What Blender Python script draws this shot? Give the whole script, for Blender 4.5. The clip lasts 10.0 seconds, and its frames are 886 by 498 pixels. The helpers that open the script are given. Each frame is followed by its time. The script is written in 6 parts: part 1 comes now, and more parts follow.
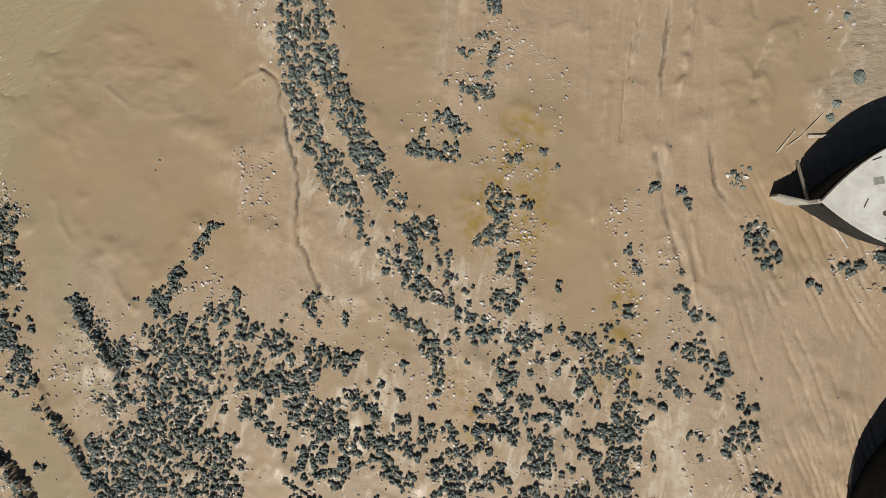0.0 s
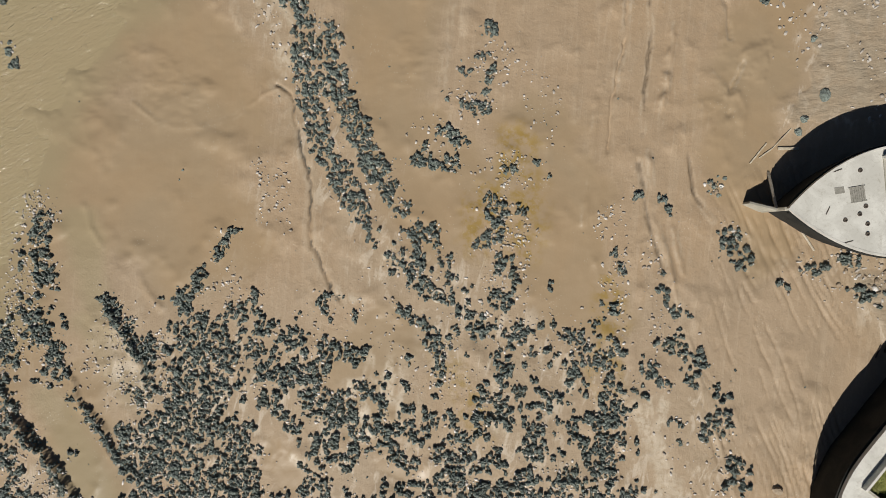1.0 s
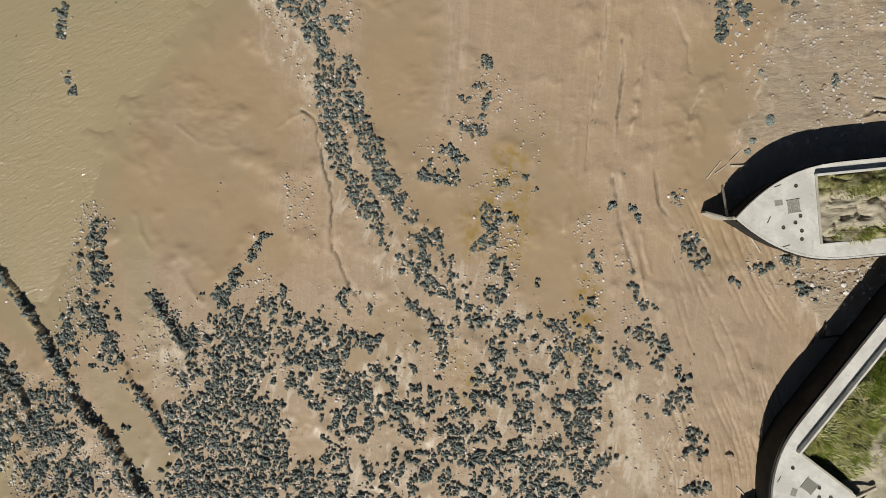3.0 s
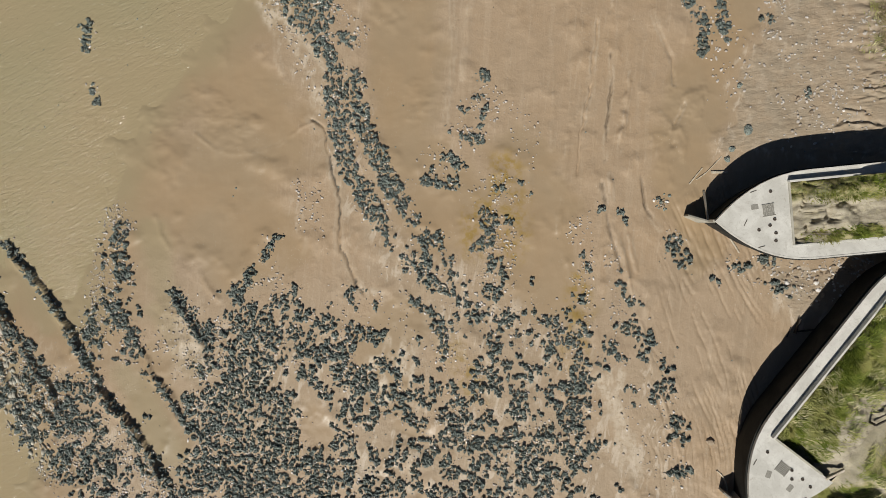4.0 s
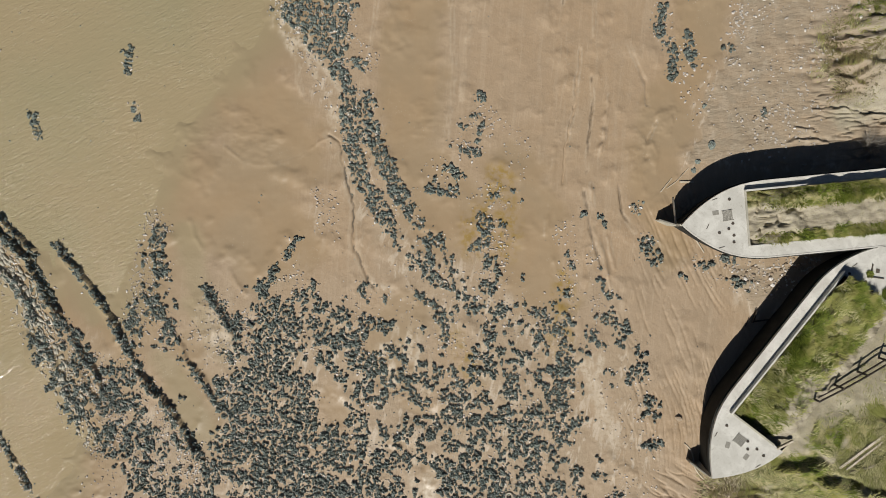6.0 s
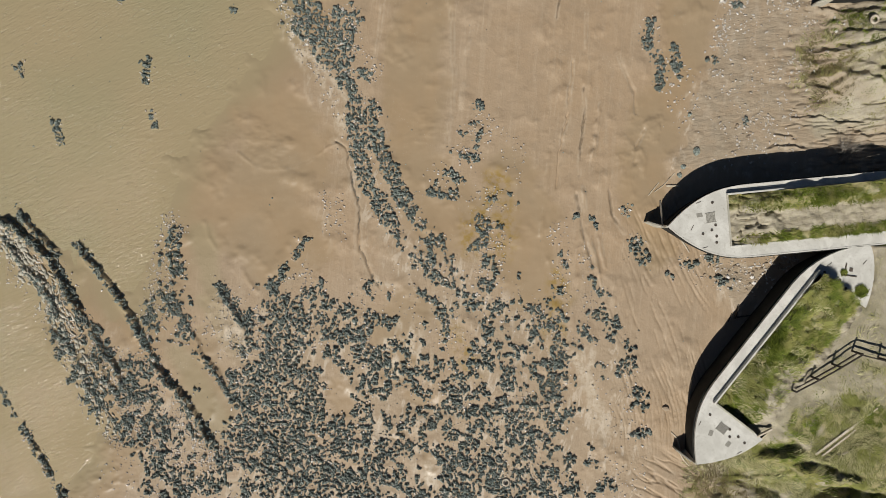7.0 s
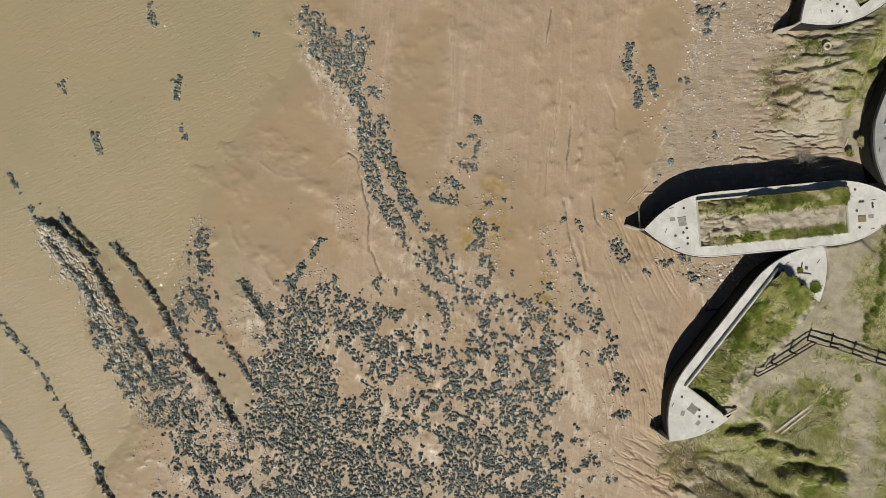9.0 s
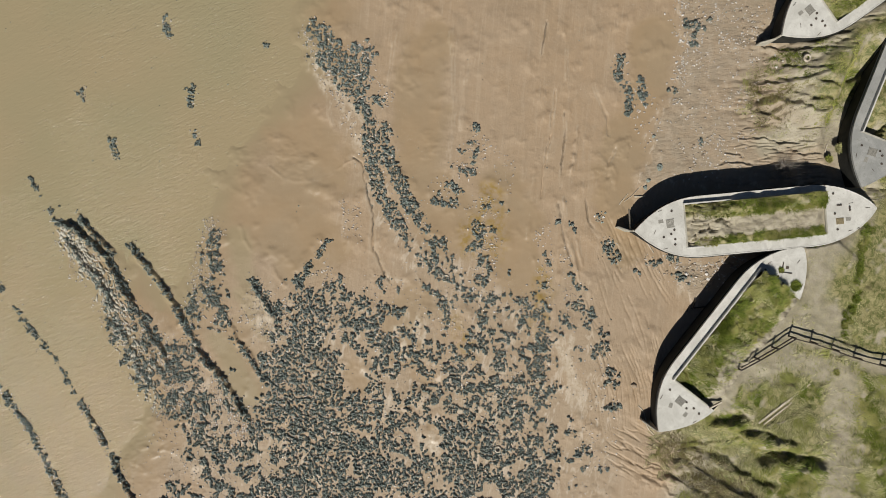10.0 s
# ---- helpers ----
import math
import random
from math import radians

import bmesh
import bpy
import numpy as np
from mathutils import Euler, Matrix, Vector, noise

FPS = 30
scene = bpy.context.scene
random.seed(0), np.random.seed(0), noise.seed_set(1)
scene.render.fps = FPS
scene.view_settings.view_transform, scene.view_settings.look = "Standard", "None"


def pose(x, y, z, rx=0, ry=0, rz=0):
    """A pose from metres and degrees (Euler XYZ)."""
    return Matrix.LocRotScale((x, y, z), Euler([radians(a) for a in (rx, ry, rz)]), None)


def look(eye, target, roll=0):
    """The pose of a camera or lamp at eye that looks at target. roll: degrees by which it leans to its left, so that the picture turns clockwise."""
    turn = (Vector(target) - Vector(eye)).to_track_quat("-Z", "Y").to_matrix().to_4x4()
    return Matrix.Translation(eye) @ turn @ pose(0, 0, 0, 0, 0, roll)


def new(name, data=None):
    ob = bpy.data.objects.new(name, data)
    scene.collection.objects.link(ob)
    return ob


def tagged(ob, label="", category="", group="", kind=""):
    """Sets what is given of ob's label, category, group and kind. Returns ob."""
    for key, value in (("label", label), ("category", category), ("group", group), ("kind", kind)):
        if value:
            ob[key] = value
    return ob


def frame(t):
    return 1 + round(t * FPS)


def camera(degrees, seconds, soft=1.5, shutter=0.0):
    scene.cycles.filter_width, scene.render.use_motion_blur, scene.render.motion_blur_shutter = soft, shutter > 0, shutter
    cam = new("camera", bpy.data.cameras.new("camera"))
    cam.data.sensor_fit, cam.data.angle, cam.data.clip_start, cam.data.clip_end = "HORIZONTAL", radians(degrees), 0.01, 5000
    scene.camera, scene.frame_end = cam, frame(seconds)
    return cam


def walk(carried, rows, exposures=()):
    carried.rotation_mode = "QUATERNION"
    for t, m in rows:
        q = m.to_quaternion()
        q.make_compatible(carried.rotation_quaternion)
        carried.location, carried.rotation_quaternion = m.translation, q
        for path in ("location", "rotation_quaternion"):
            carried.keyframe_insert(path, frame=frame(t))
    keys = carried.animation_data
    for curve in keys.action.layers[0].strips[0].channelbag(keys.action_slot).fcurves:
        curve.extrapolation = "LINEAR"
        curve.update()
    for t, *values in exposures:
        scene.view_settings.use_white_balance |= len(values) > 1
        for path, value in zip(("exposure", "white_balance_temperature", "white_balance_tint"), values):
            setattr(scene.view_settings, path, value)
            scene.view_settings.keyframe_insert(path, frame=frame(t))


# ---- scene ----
cam = camera(72.0, 10.0, soft=0.72)
PATH = [
    (0.0, 1.712, 0.433, 31.777, -0.778, 2.798, 0.090),
    (0.5, 1.646, 0.641, 33.198, -0.964, 2.641, 0.068),
    (1.0, 1.575, 0.837, 34.623, -1.135, 2.486, 0.048),
    (1.5, 1.500, 1.019, 36.052, -1.291, 2.333, 0.032),
    (2.0, 1.420, 1.189, 37.486, -1.432, 2.182, 0.019),
    (2.5, 1.336, 1.346, 38.923, -1.558, 2.033, 0.008),
    (3.0, 1.247, 1.491, 40.365, -1.669, 1.886, 0.001),
    (3.5, 1.155, 1.622, 41.811, -1.765, 1.741, -0.004),
    (4.0, 1.057, 1.741, 43.262, -1.845, 1.598, -0.005),
    (4.5, 0.956, 1.847, 44.716, -1.911, 1.457, -0.004),
    (5.0, 0.849, 1.940, 46.175, -1.962, 1.318, 0.000),
    (5.5, 0.739, 2.021, 47.638, -1.998, 1.181, 0.007),
    (6.0, 0.624, 2.089, 49.105, -2.019, 1.045, 0.018),
    (6.5, 0.505, 2.144, 50.576, -2.025, 0.912, 0.031),
    (7.0, 0.381, 2.186, 52.052, -2.016, 0.781, 0.047),
    (7.5, 0.253, 2.215, 53.532, -1.992, 0.652, 0.066),
    (8.0, 0.120, 2.232, 55.016, -1.953, 0.524, 0.088),
    (8.5, -0.017, 2.236, 56.504, -1.899, 0.399, 0.112),
    (9.0, -0.158, 2.227, 57.996, -1.830, 0.276, 0.140),
    (9.5, -0.304, 2.206, 59.493, -1.746, 0.154, 0.171),
    (10.0, -0.454, 2.172, 60.994, -1.647, 0.035, 0.205),
]
walk(cam, [(t, pose(*row)) for t, *row in PATH])

# ---- world, sun, exposure ----
SUN_EL, SUN_AZ = 47.0, (-0.25, -0.968)
world = bpy.data.worlds.new("sky")
scene.world = world
world.use_nodes = True
wn = world.node_tree.nodes
sky = wn.new("ShaderNodeTexSky")
sky.sky_type, sky.sun_disc = "NISHITA", False
sky.ozone_density = 6.0
sky.sun_elevation, sky.sun_rotation = radians(SUN_EL), math.atan2(SUN_AZ[0], SUN_AZ[1])
world.node_tree.links.new(sky.outputs[0], wn["Background"].inputs[0])
wn["Background"].inputs[1].default_value = 0.022
sun = new("sun", bpy.data.lights.new("sun", "SUN"))
sun.data.energy, sun.data.angle, sun.data.color = 4.6, radians(0.53), (1.0, 0.963, 0.888)
sun.matrix_world = look((SUN_AZ[0] * 50, SUN_AZ[1] * 50, 50 * math.tan(radians(SUN_EL))), (0, 0, 0))
scene.view_settings.exposure = 0.0

# ---- numbers, noise and mesh helpers ----
RNG = np.random.default_rng(7)
TABLE = RNG.random((256, 256))
DECK = 3.0


def value_noise(x, y):
    """Smooth noise from 0 to 1, one cell a metre."""
    xi, yi = np.floor(x).astype(int), np.floor(y).astype(int)
    fx, fy = x - xi, y - yi
    fx, fy = fx * fx * (3 - 2 * fx), fy * fy * (3 - 2 * fy)
    a, b = TABLE[xi % 256, yi % 256], TABLE[(xi + 1) % 256, yi % 256]
    c, d = TABLE[xi % 256, (yi + 1) % 256], TABLE[(xi + 1) % 256, (yi + 1) % 256]
    return (a * (1 - fx) + b * fx) * (1 - fy) + (c * (1 - fx) + d * fx) * fy


def fbm(x, y, octaves=4):
    total, amp, norm = 0.0, 1.0, 0.0
    for k in range(octaves):
        c, q = math.cos(0.55 + 1.1 * k), math.sin(0.55 + 1.1 * k)
        total = total + amp * value_noise((c * x - q * y) * 2 ** k + 17.3 * k, (q * x + c * y) * 2 ** k - 9.1 * k)
        norm += amp
        amp *= 0.5
    return total / norm


def grain(x, y, octaves=3):
    """Noise along its own axes, for streaks."""
    total = sum(0.5 ** k * value_noise(x * 2 ** k + 17.3 * k, y * 2 ** k - 9.1 * k) for k in range(octaves))
    return total / (2 - 0.5 ** (octaves - 1))


def smooth(a, b, x):
    s = np.clip((x - a) / (b - a), 0, 1)
    return s * s * (3 - 2 * s)


def line_dist(x, y, pts, reach=None):
    """Distance to a polyline, and metres along it; places beyond the reach are left far away."""
    if reach is not None:
        px, py = [p[0] for p in pts], [p[1] for p in pts]
        near = (x > min(px) - reach) & (x < max(px) + reach) & (y > min(py) - reach) & (y < max(py) + reach)
        best, along = np.full(np.shape(x), 1e9), np.zeros(np.shape(x))
        if near.any():
            best[near], along[near] = line_dist(x[near], y[near], pts)
        return best, along
    best, along, run = np.full(np.shape(x), 1e9), np.zeros(np.shape(x)), 0.0
    for (ax, ay), (bx, by) in zip(pts, pts[1:]):
        dx, dy = bx - ax, by - ay
        n = math.hypot(dx, dy) + 1e-9
        s = np.clip(((x - ax) * dx + (y - ay) * dy) / n ** 2, 0, 1)
        d = np.hypot(x - ax - s * dx, y - ay - s * dy)
        along = np.where(d < best, run + s * n, along)
        best = np.minimum(best, d)
        run += n
    return best, along


def inside(x, y, poly):
    hit = np.zeros(np.shape(x), bool)
    for (ax, ay), (bx, by) in zip(poly, poly[1:] + poly[:1]):
        if ay != by:
            hit ^= ((ay > y) != (by > y)) & (x < (bx - ax) * (y - ay) / (by - ay) + ax)
    return hit


def across(x, y, pts):
    """Metres to the left of a polyline (minus to the right), and metres along it."""
    best, along, side, run = np.full(np.shape(x), 1e9), np.zeros(np.shape(x)), np.ones(np.shape(x)), 0.0
    for (ax, ay), (bx, by) in zip(pts, pts[1:]):
        dx, dy = bx - ax, by - ay
        n = math.hypot(dx, dy) + 1e-9
        f = np.clip(((x - ax) * dx + (y - ay) * dy) / n ** 2, 0, 1)
        d = np.hypot(x - ax - f * dx, y - ay - f * dy)
        near = d < best
        along, side = np.where(near, run + f * n, along), np.where(near, np.sign(dx * (y - ay) - dy * (x - ax)), side)
        best = np.minimum(best, d)
        run += n
    return best * side, along, run


def signed(x, y, poly, reach=None):
    """Metres inside a closed outline, minus outside."""
    if reach is not None:
        px, py = [p[0] for p in poly], [p[1] for p in poly]
        near = (x > min(px) - reach) & (x < max(px) + reach) & (y > min(py) - reach) & (y < max(py) + reach)
        out = np.full(np.shape(x), -1e3)
        if near.any():
            out[near] = signed(x[near], y[near], poly)
        return out
    d = line_dist(x, y, poly + poly[:1])[0]
    return np.where(inside(x, y, poly), d, -d)


def mesh_np(name, verts, faces, material, smooth_shade=True):
    """A mesh from arrays: faces all with the same count of corners."""
    verts, faces = np.asarray(verts, np.float32), np.asarray(faces, np.int32)
    me = bpy.data.meshes.new(name)
    n, k = faces.shape
    me.vertices.add(len(verts))
    me.vertices.foreach_set("co", verts.ravel())
    me.loops.add(n * k)
    me.loops.foreach_set("vertex_index", faces.ravel())
    me.polygons.add(n)
    me.polygons.foreach_set("loop_start", np.arange(0, n * k, k, dtype=np.int32))
    me.polygons.foreach_set("use_smooth", np.full(n, smooth_shade))
    me.update(calc_edges=True)
    me.materials.append(material)
    return me


def part(name, bm, material, parent=None, label="", shade=False):
    """One bmesh as one mesh object, under a thing or a part."""
    bmesh.ops.recalc_face_normals(bm, faces=bm.faces)
    me = bpy.data.meshes.new(name)
    for f in bm.faces:
        f.smooth = shade
    bm.to_mesh(me)
    bm.free()
    me.materials.append(material)
    ob = new(name, me)
    ob.parent = parent
    return tagged(ob, label)


def box(bm, lo, hi, m=None, bevel=0.0):
    """A bevelled block from corner to corner, in the pose m."""
    made = bmesh.ops.create_cube(bm, size=1.0)["verts"]
    size, mid = [b - a for a, b in zip(lo, hi)], [(a + b) / 2 for a, b in zip(lo, hi)]
    bmesh.ops.scale(bm, vec=size, verts=made)
    bmesh.ops.translate(bm, vec=mid, verts=made)
    if bevel:
        edges = list({e for v in made for e in v.link_edges})
        made = list({v for f in bmesh.ops.bevel(bm, geom=edges, offset=bevel, segments=1, affect="EDGES")["faces"] for v in f.verts} | {v for v in made if v.is_valid})
    if m is not None:
        bmesh.ops.transform(bm, matrix=m, verts=made)
    return made


def beam(bm, a, b, width, height, bevel=0.008):
    """A squared timber from a to b."""
    a, b = Vector(a), Vector(b)
    d = b - a
    m = Matrix.Translation(a) @ d.to_track_quat("X", "Z").to_matrix().to_4x4()
    box(bm, (0, -width / 2, -height / 2), (d.length, width / 2, height / 2), m, bevel)


# ---- materials ----
def material(name):
    m = bpy.data.materials.new(name)
    m.use_nodes = True
    return m, m.node_tree.nodes, m.node_tree.links, m.node_tree.nodes["Principled BSDF"]


def node(m, kind, values=(), **props):
    """A node with its inputs set by (name or number, value or socket)."""
    n = m.node_tree.nodes.new(kind)
    for key, value in props.items():
        setattr(n, key, value)
    for key, value in values:
        if isinstance(value, bpy.types.NodeSocket):
            m.node_tree.links.new(value, n.inputs[key])
        else:
            n.inputs[key].default_value = value
    return n


def rgb(r, g, b):
    return (r, g, b, 1.0)


def mix(m, fac, a, b, blend="MIX"):
    n = node(m, "ShaderNodeMix", (), data_type="RGBA", blend_type=blend)
    for k, value in ((0, fac), (6, a), (7, b)):
        if isinstance(value, bpy.types.NodeSocket):
            m.node_tree.links.new(value, n.inputs[k])
        else:
            n.inputs[k].default_value = value
    return n.outputs[2]


def noise_tex(m, scale, detail=4.0, rough=0.55, vector=None, distortion=0.0):
    values = [("Scale", scale), ("Detail", detail), ("Roughness", rough), ("Distortion", distortion)]
    if vector is not None:
        values.append(("Vector", vector))
    return node(m, "ShaderNodeTexNoise", values).outputs["Fac"]


def ramp(m, fac, a, b, lo=0.0, hi=1.0):
    return node(m, "ShaderNodeMapRange", [("Value", fac), ("From Min", a), ("From Max", b), ("To Min", lo), ("To Max", hi)], interpolation_type="SMOOTHSTEP").outputs[0]


def math_node(m, op, a, b):
    return node(m, "ShaderNodeMath", [(0, a), (1, b)], operation=op).outputs[0]


def place(m, scale=(1, 1, 1), turn=0.0):
    """World position, turned, then stretched, then turned off the noise's own grid."""
    geo = node(m, "ShaderNodeNewGeometry").outputs["Position"]
    if turn:
        geo = node(m, "ShaderNodeMapping", [("Vector", geo), ("Rotation", (0, 0, radians(turn)))]).outputs[0]
    return node(m, "ShaderNodeMapping", [("Vector", geo), ("Scale", scale), ("Rotation", (0.4, 0.3, 0.62))]).outputs[0]


def bump(m, height, strength, distance, normal=None):
    values = [("Height", height), ("Strength", strength), ("Distance", distance)]
    if normal is not None:
        values.append(("Normal", normal))
    return node(m, "ShaderNodeBump", values).outputs[0]


def surface(m, bsdf, color=None, rough=None, normal=None, spec=None):
    for key, value in (("Base Color", color), ("Roughness", rough), ("Normal", normal), ("Specular IOR Level", spec)):
        if value is None:
            continue
        if isinstance(value, bpy.types.NodeSocket):
            m.node_tree.links.new(value, bsdf.inputs[key])
        else:
            bsdf.inputs[key].default_value = value


def make_ground():
    m, _, _, bsdf = material("foreshore")
    p = place(m)
    zone_at, bank_at = node(m, "ShaderNodeAttribute", attribute_name="zone"), node(m, "ShaderNodeAttribute", attribute_name="bank")
    zone = node(m, "ShaderNodeSeparateColor", [(0, zone_at.outputs["Color"])]).outputs
    bank = node(m, "ShaderNodeSeparateColor", [(0, bank_at.outputs["Color"])]).outputs
    coarse = bank_at.outputs["Alpha"]
    big, mid, small, fine = noise_tex(m, 0.12, 4, 0.6, p, 0.6), noise_tex(m, 0.9, 5, 0.6, p, 0.4), noise_tex(m, 3.6, 5, 0.6, p, 0.5), noise_tex(m, 10.0, 5, 0.65, p)
    streak = noise_tex(m, 1.0, 5, 0.62, place(m, (1.5, 0.13, 1), 4), 0.4)
    thin = noise_tex(m, 1.0, 4, 0.6, place(m, (5.5, 0.35, 1), 6), 0.3)
    mud = mix(m, ramp(m, big, 0.35, 0.65), rgb(0.362, 0.259, 0.162), rgb(0.358, 0.266, 0.176))
    mud = mix(m, ramp(m, noise_tex(m, 0.2, 4, 0.6, place(m, (1, 1, 1), 40), 1.0), 0.5, 0.68, 0, 0.55), mud, rgb(0.285, 0.212, 0.138))
    mud = mix(m, ramp(m, streak, 0.48, 0.72, 0, 0.45), mud, rgb(0.435, 0.338, 0.236))
    mud = mix(m, ramp(m, thin, 0.52, 0.75, 0, 0.4), mud, rgb(0.465, 0.365, 0.26))
    mud = mix(m, ramp(m, mid, 0.5, 0.8, 0, 0.38), mud, rgb(0.29, 0.22, 0.148))
    mud = mix(m, ramp(m, small, 0.55, 0.75, 0, 0.3), mud, rgb(0.43, 0.35, 0.26))
    mud = mix(m, ramp(m, fine, 0.52, 0.75, 0, 0.5), mud, rgb(0.22, 0.165, 0.11))
    mud = mix(m, ramp(m, zone[0], 0, 1, 0, 0.85), mud, mix(m, ramp(m, big, 0.35, 0.65), rgb(0.335, 0.24, 0.142), rgb(0.318, 0.238, 0.148)))
    mud = mix(m, zone_at.outputs["Alpha"], mud, rgb(0.315, 0.252, 0.152))
    alg = math_node(m, "MULTIPLY", zone[1], ramp(m, noise_tex(m, 1.6, 5, 0.7, p), 0.42, 0.62))
    mud = mix(m, alg, mud, rgb(0.29, 0.195, 0.06))
    mud = mix(m, math_node(m, "MULTIPLY", zone[2], ramp(m, small, 0.25, 0.6)), mud, rgb(0.54, 0.455, 0.345))
    gravel = ramp(m, coarse, 0.76, 1.0)
    mud = mix(m, math_node(m, "MULTIPLY", coarse, ramp(m, mid, 0.3, 0.7, 0.4, 0.9)), mud, mix(m, gravel, mix(m, small, rgb(0.305, 0.228, 0.147), rgb(0.395, 0.307, 0.21)), mix(m, small, rgb(0.262, 0.212, 0.150), rgb(0.34, 0.283, 0.208))))
    drift = noise_tex(m, 1.0, 6, 0.65, place(m, (1.6, 0.7, 1), 12), 0.5)
    mud = mix(m, math_node(m, "MULTIPLY", math_node(m, "MULTIPLY", coarse, ramp(m, gravel, 0, 1, 1.3, 0.3)), ramp(m, drift, 0.52, 0.64, 0.0, 0.62)), mud, rgb(0.585, 0.50, 0.395))
    specks = node(m, "ShaderNodeTexVoronoi", [("Scale", 5.5), ("Vector", p), ("Randomness", 1.0)]).outputs["Distance"]
    mud = mix(m, math_node(m, "MULTIPLY", ramp(m, specks, 0.20, 0.12), ramp(m, noise_tex(m, 0.5, 3, 0.6, p), 0.5, 0.7, 0.0, 0.55)), mud, rgb(0.55, 0.48, 0.38))
    straw = mix(m, ramp(m, noise_tex(m, 1.8, 5, 0.7, p, 0.8), 0.38, 0.62), rgb(0.10, 0.11, 0.028), rgb(0.29, 0.255, 0.12))
    soil = mix(m, ramp(m, mid, 0.3, 0.7), rgb(0.295, 0.257, 0.188), rgb(0.40, 0.357, 0.268))
    soil = mix(m, ramp(m, small, 0.45, 0.7, 0, 0.35), soil, rgb(0.40, 0.36, 0.20))
    soil = mix(m, ramp(m, fine, 0.48, 0.7, 0, 0.7), soil, rgb(0.24, 0.195, 0.14))
    col = mix(m, bank[1], mud, soil)
    col = mix(m, bank[0], col, straw)
    # dark cracks, scarp and ridges: wet mud and weed film, with shade painted in
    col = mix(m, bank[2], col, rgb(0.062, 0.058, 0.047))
    dry = node(m, "ShaderNodeMath", [(0, 1.0), (1, zone[0])], operation="SUBTRACT", use_clamp=True).outputs[0]
    fold = noise_tex(m, 1.0, 4, 0.55, place(m, (1.3, 3.4, 1), -8), 0.2)
    relief = math_node(m, "ADD", math_node(m, "MULTIPLY", thin, 0.10), math_node(m, "ADD", math_node(m, "MULTIPLY", mid, 0.34), math_node(m, "ADD", math_node(m, "MULTIPLY", small, 0.18), math_node(m, "MULTIPLY", fine, 0.07))))
    relief = math_node(m, "MULTIPLY", relief, ramp(m, dry, 0, 1, 0.2, 0.75))
    relief = math_node(m, "ADD", relief, math_node(m, "MULTIPLY", math_node(m, "MULTIPLY", fold, 0.5), gravel))
    nrm = bump(m, relief, 1.0, 0.17)
    surface(m, bsdf, col, ramp(m, zone[0], 0, 1, 0.62, 0.4), nrm, 0.35)
    return m


def make_water():
    m, _, _, bsdf = material("river_water")
    p = place(m, (1, 1, 1), 20)
    col = mix(m, ramp(m, noise_tex(m, 0.06, 3, 0.5, p), 0.35, 0.65), rgb(0.338, 0.270, 0.163), rgb(0.305, 0.262, 0.158))
    w1 = noise_tex(m, 1.0, 3, 0.5, place(m, (1.0, 3.0, 1), -30), 0.8)
    w2 = noise_tex(m, 3.6, 3, 0.6, place(m, (0.7, 1.9, 1), -34), 0.5)
    fade = ramp(m, noise_tex(m, 0.07, 2, 0.5, p), 0.3, 0.6, 0.35, 1.0)
    h = math_node(m, "MULTIPLY", math_node(m, "ADD", w1, math_node(m, "MULTIPLY", w2, 0.55)), fade)
    soft = node(m, "ShaderNodeBsdfDiffuse", [("Color", col), ("Normal", bump(m, h, 0.7, 0.065))])
    steep = bump(m, h, 1.0, 0.17)
    gloss = node(m, "ShaderNodeBsdfGlossy", [("Color", rgb(1, 1, 1)), ("Roughness", 0.1), ("Normal", steep)])
    edge = node(m, "ShaderNodeFresnel", [("IOR", 1.33), ("Normal", steep)]).outputs[0]
    both = node(m, "ShaderNodeMixShader", [(0, edge), (1, soft.outputs[0]), (2, gloss.outputs[0])])
    m.node_tree.links.new(both.outputs[0], m.node_tree.nodes["Material Output"].inputs["Surface"])
    m.node_tree.nodes.remove(bsdf)
    return m


def make_weed():
    m, _, _, bsdf = material("bladder_wrack")
    p = place(m)
    isl = node(m, "ShaderNodeNewGeometry").outputs["Random Per Island"]
    tone = node(m, "ShaderNodeMath", [(0, isl), (1, 1.7)], operation="POWER").outputs[0]
    col = mix(m, tone, rgb(0.098, 0.125, 0.117), rgb(0.34, 0.395, 0.355))
    col = mix(m, ramp(m, noise_tex(m, 7.0, 4, 0.7, p), 0.47, 0.62, 0, 0.6), col, rgb(0.36, 0.39, 0.33))
    col = mix(m, ramp(m, noise_tex(m, 15.0, 4, 0.7, p), 0.5, 0.6, 0, 0.55), col, rgb(0.04, 0.05, 0.048))
    col = mix(m, ramp(m, noise_tex(m, 0.5, 3, 0.5, p), 0.55, 0.75, 0, 0.3), col, rgb(0.10, 0.10, 0.05))
    surface(m, bsdf, col, 0.45, bump(m, noise_tex(m, 15.0, 5, 0.75, p), 1.0, 0.16), 0.5)
    return m


def make_stone():
    m, _, _, bsdf = material("shore_stone")
    p = place(m)
    isl = node(m, "ShaderNodeNewGeometry").outputs["Random Per Island"]
    col = mix(m, node(m, "ShaderNodeMath", [(0, isl), (1, 2.2)], operation="POWER").outputs[0], rgb(0.33, 0.285, 0.235), rgb(0.70, 0.67, 0.63))
    col = mix(m, ramp(m, noise_tex(m, 12.0, 4, 0.6, p), 0.5, 0.75, 0, 0.5), col, rgb(0.2, 0.16, 0.12))
    surface(m, bsdf, col, 0.7, bump(m, noise_tex(m, 25.0, 4, 0.6, p), 0.5, 0.02))
    return m


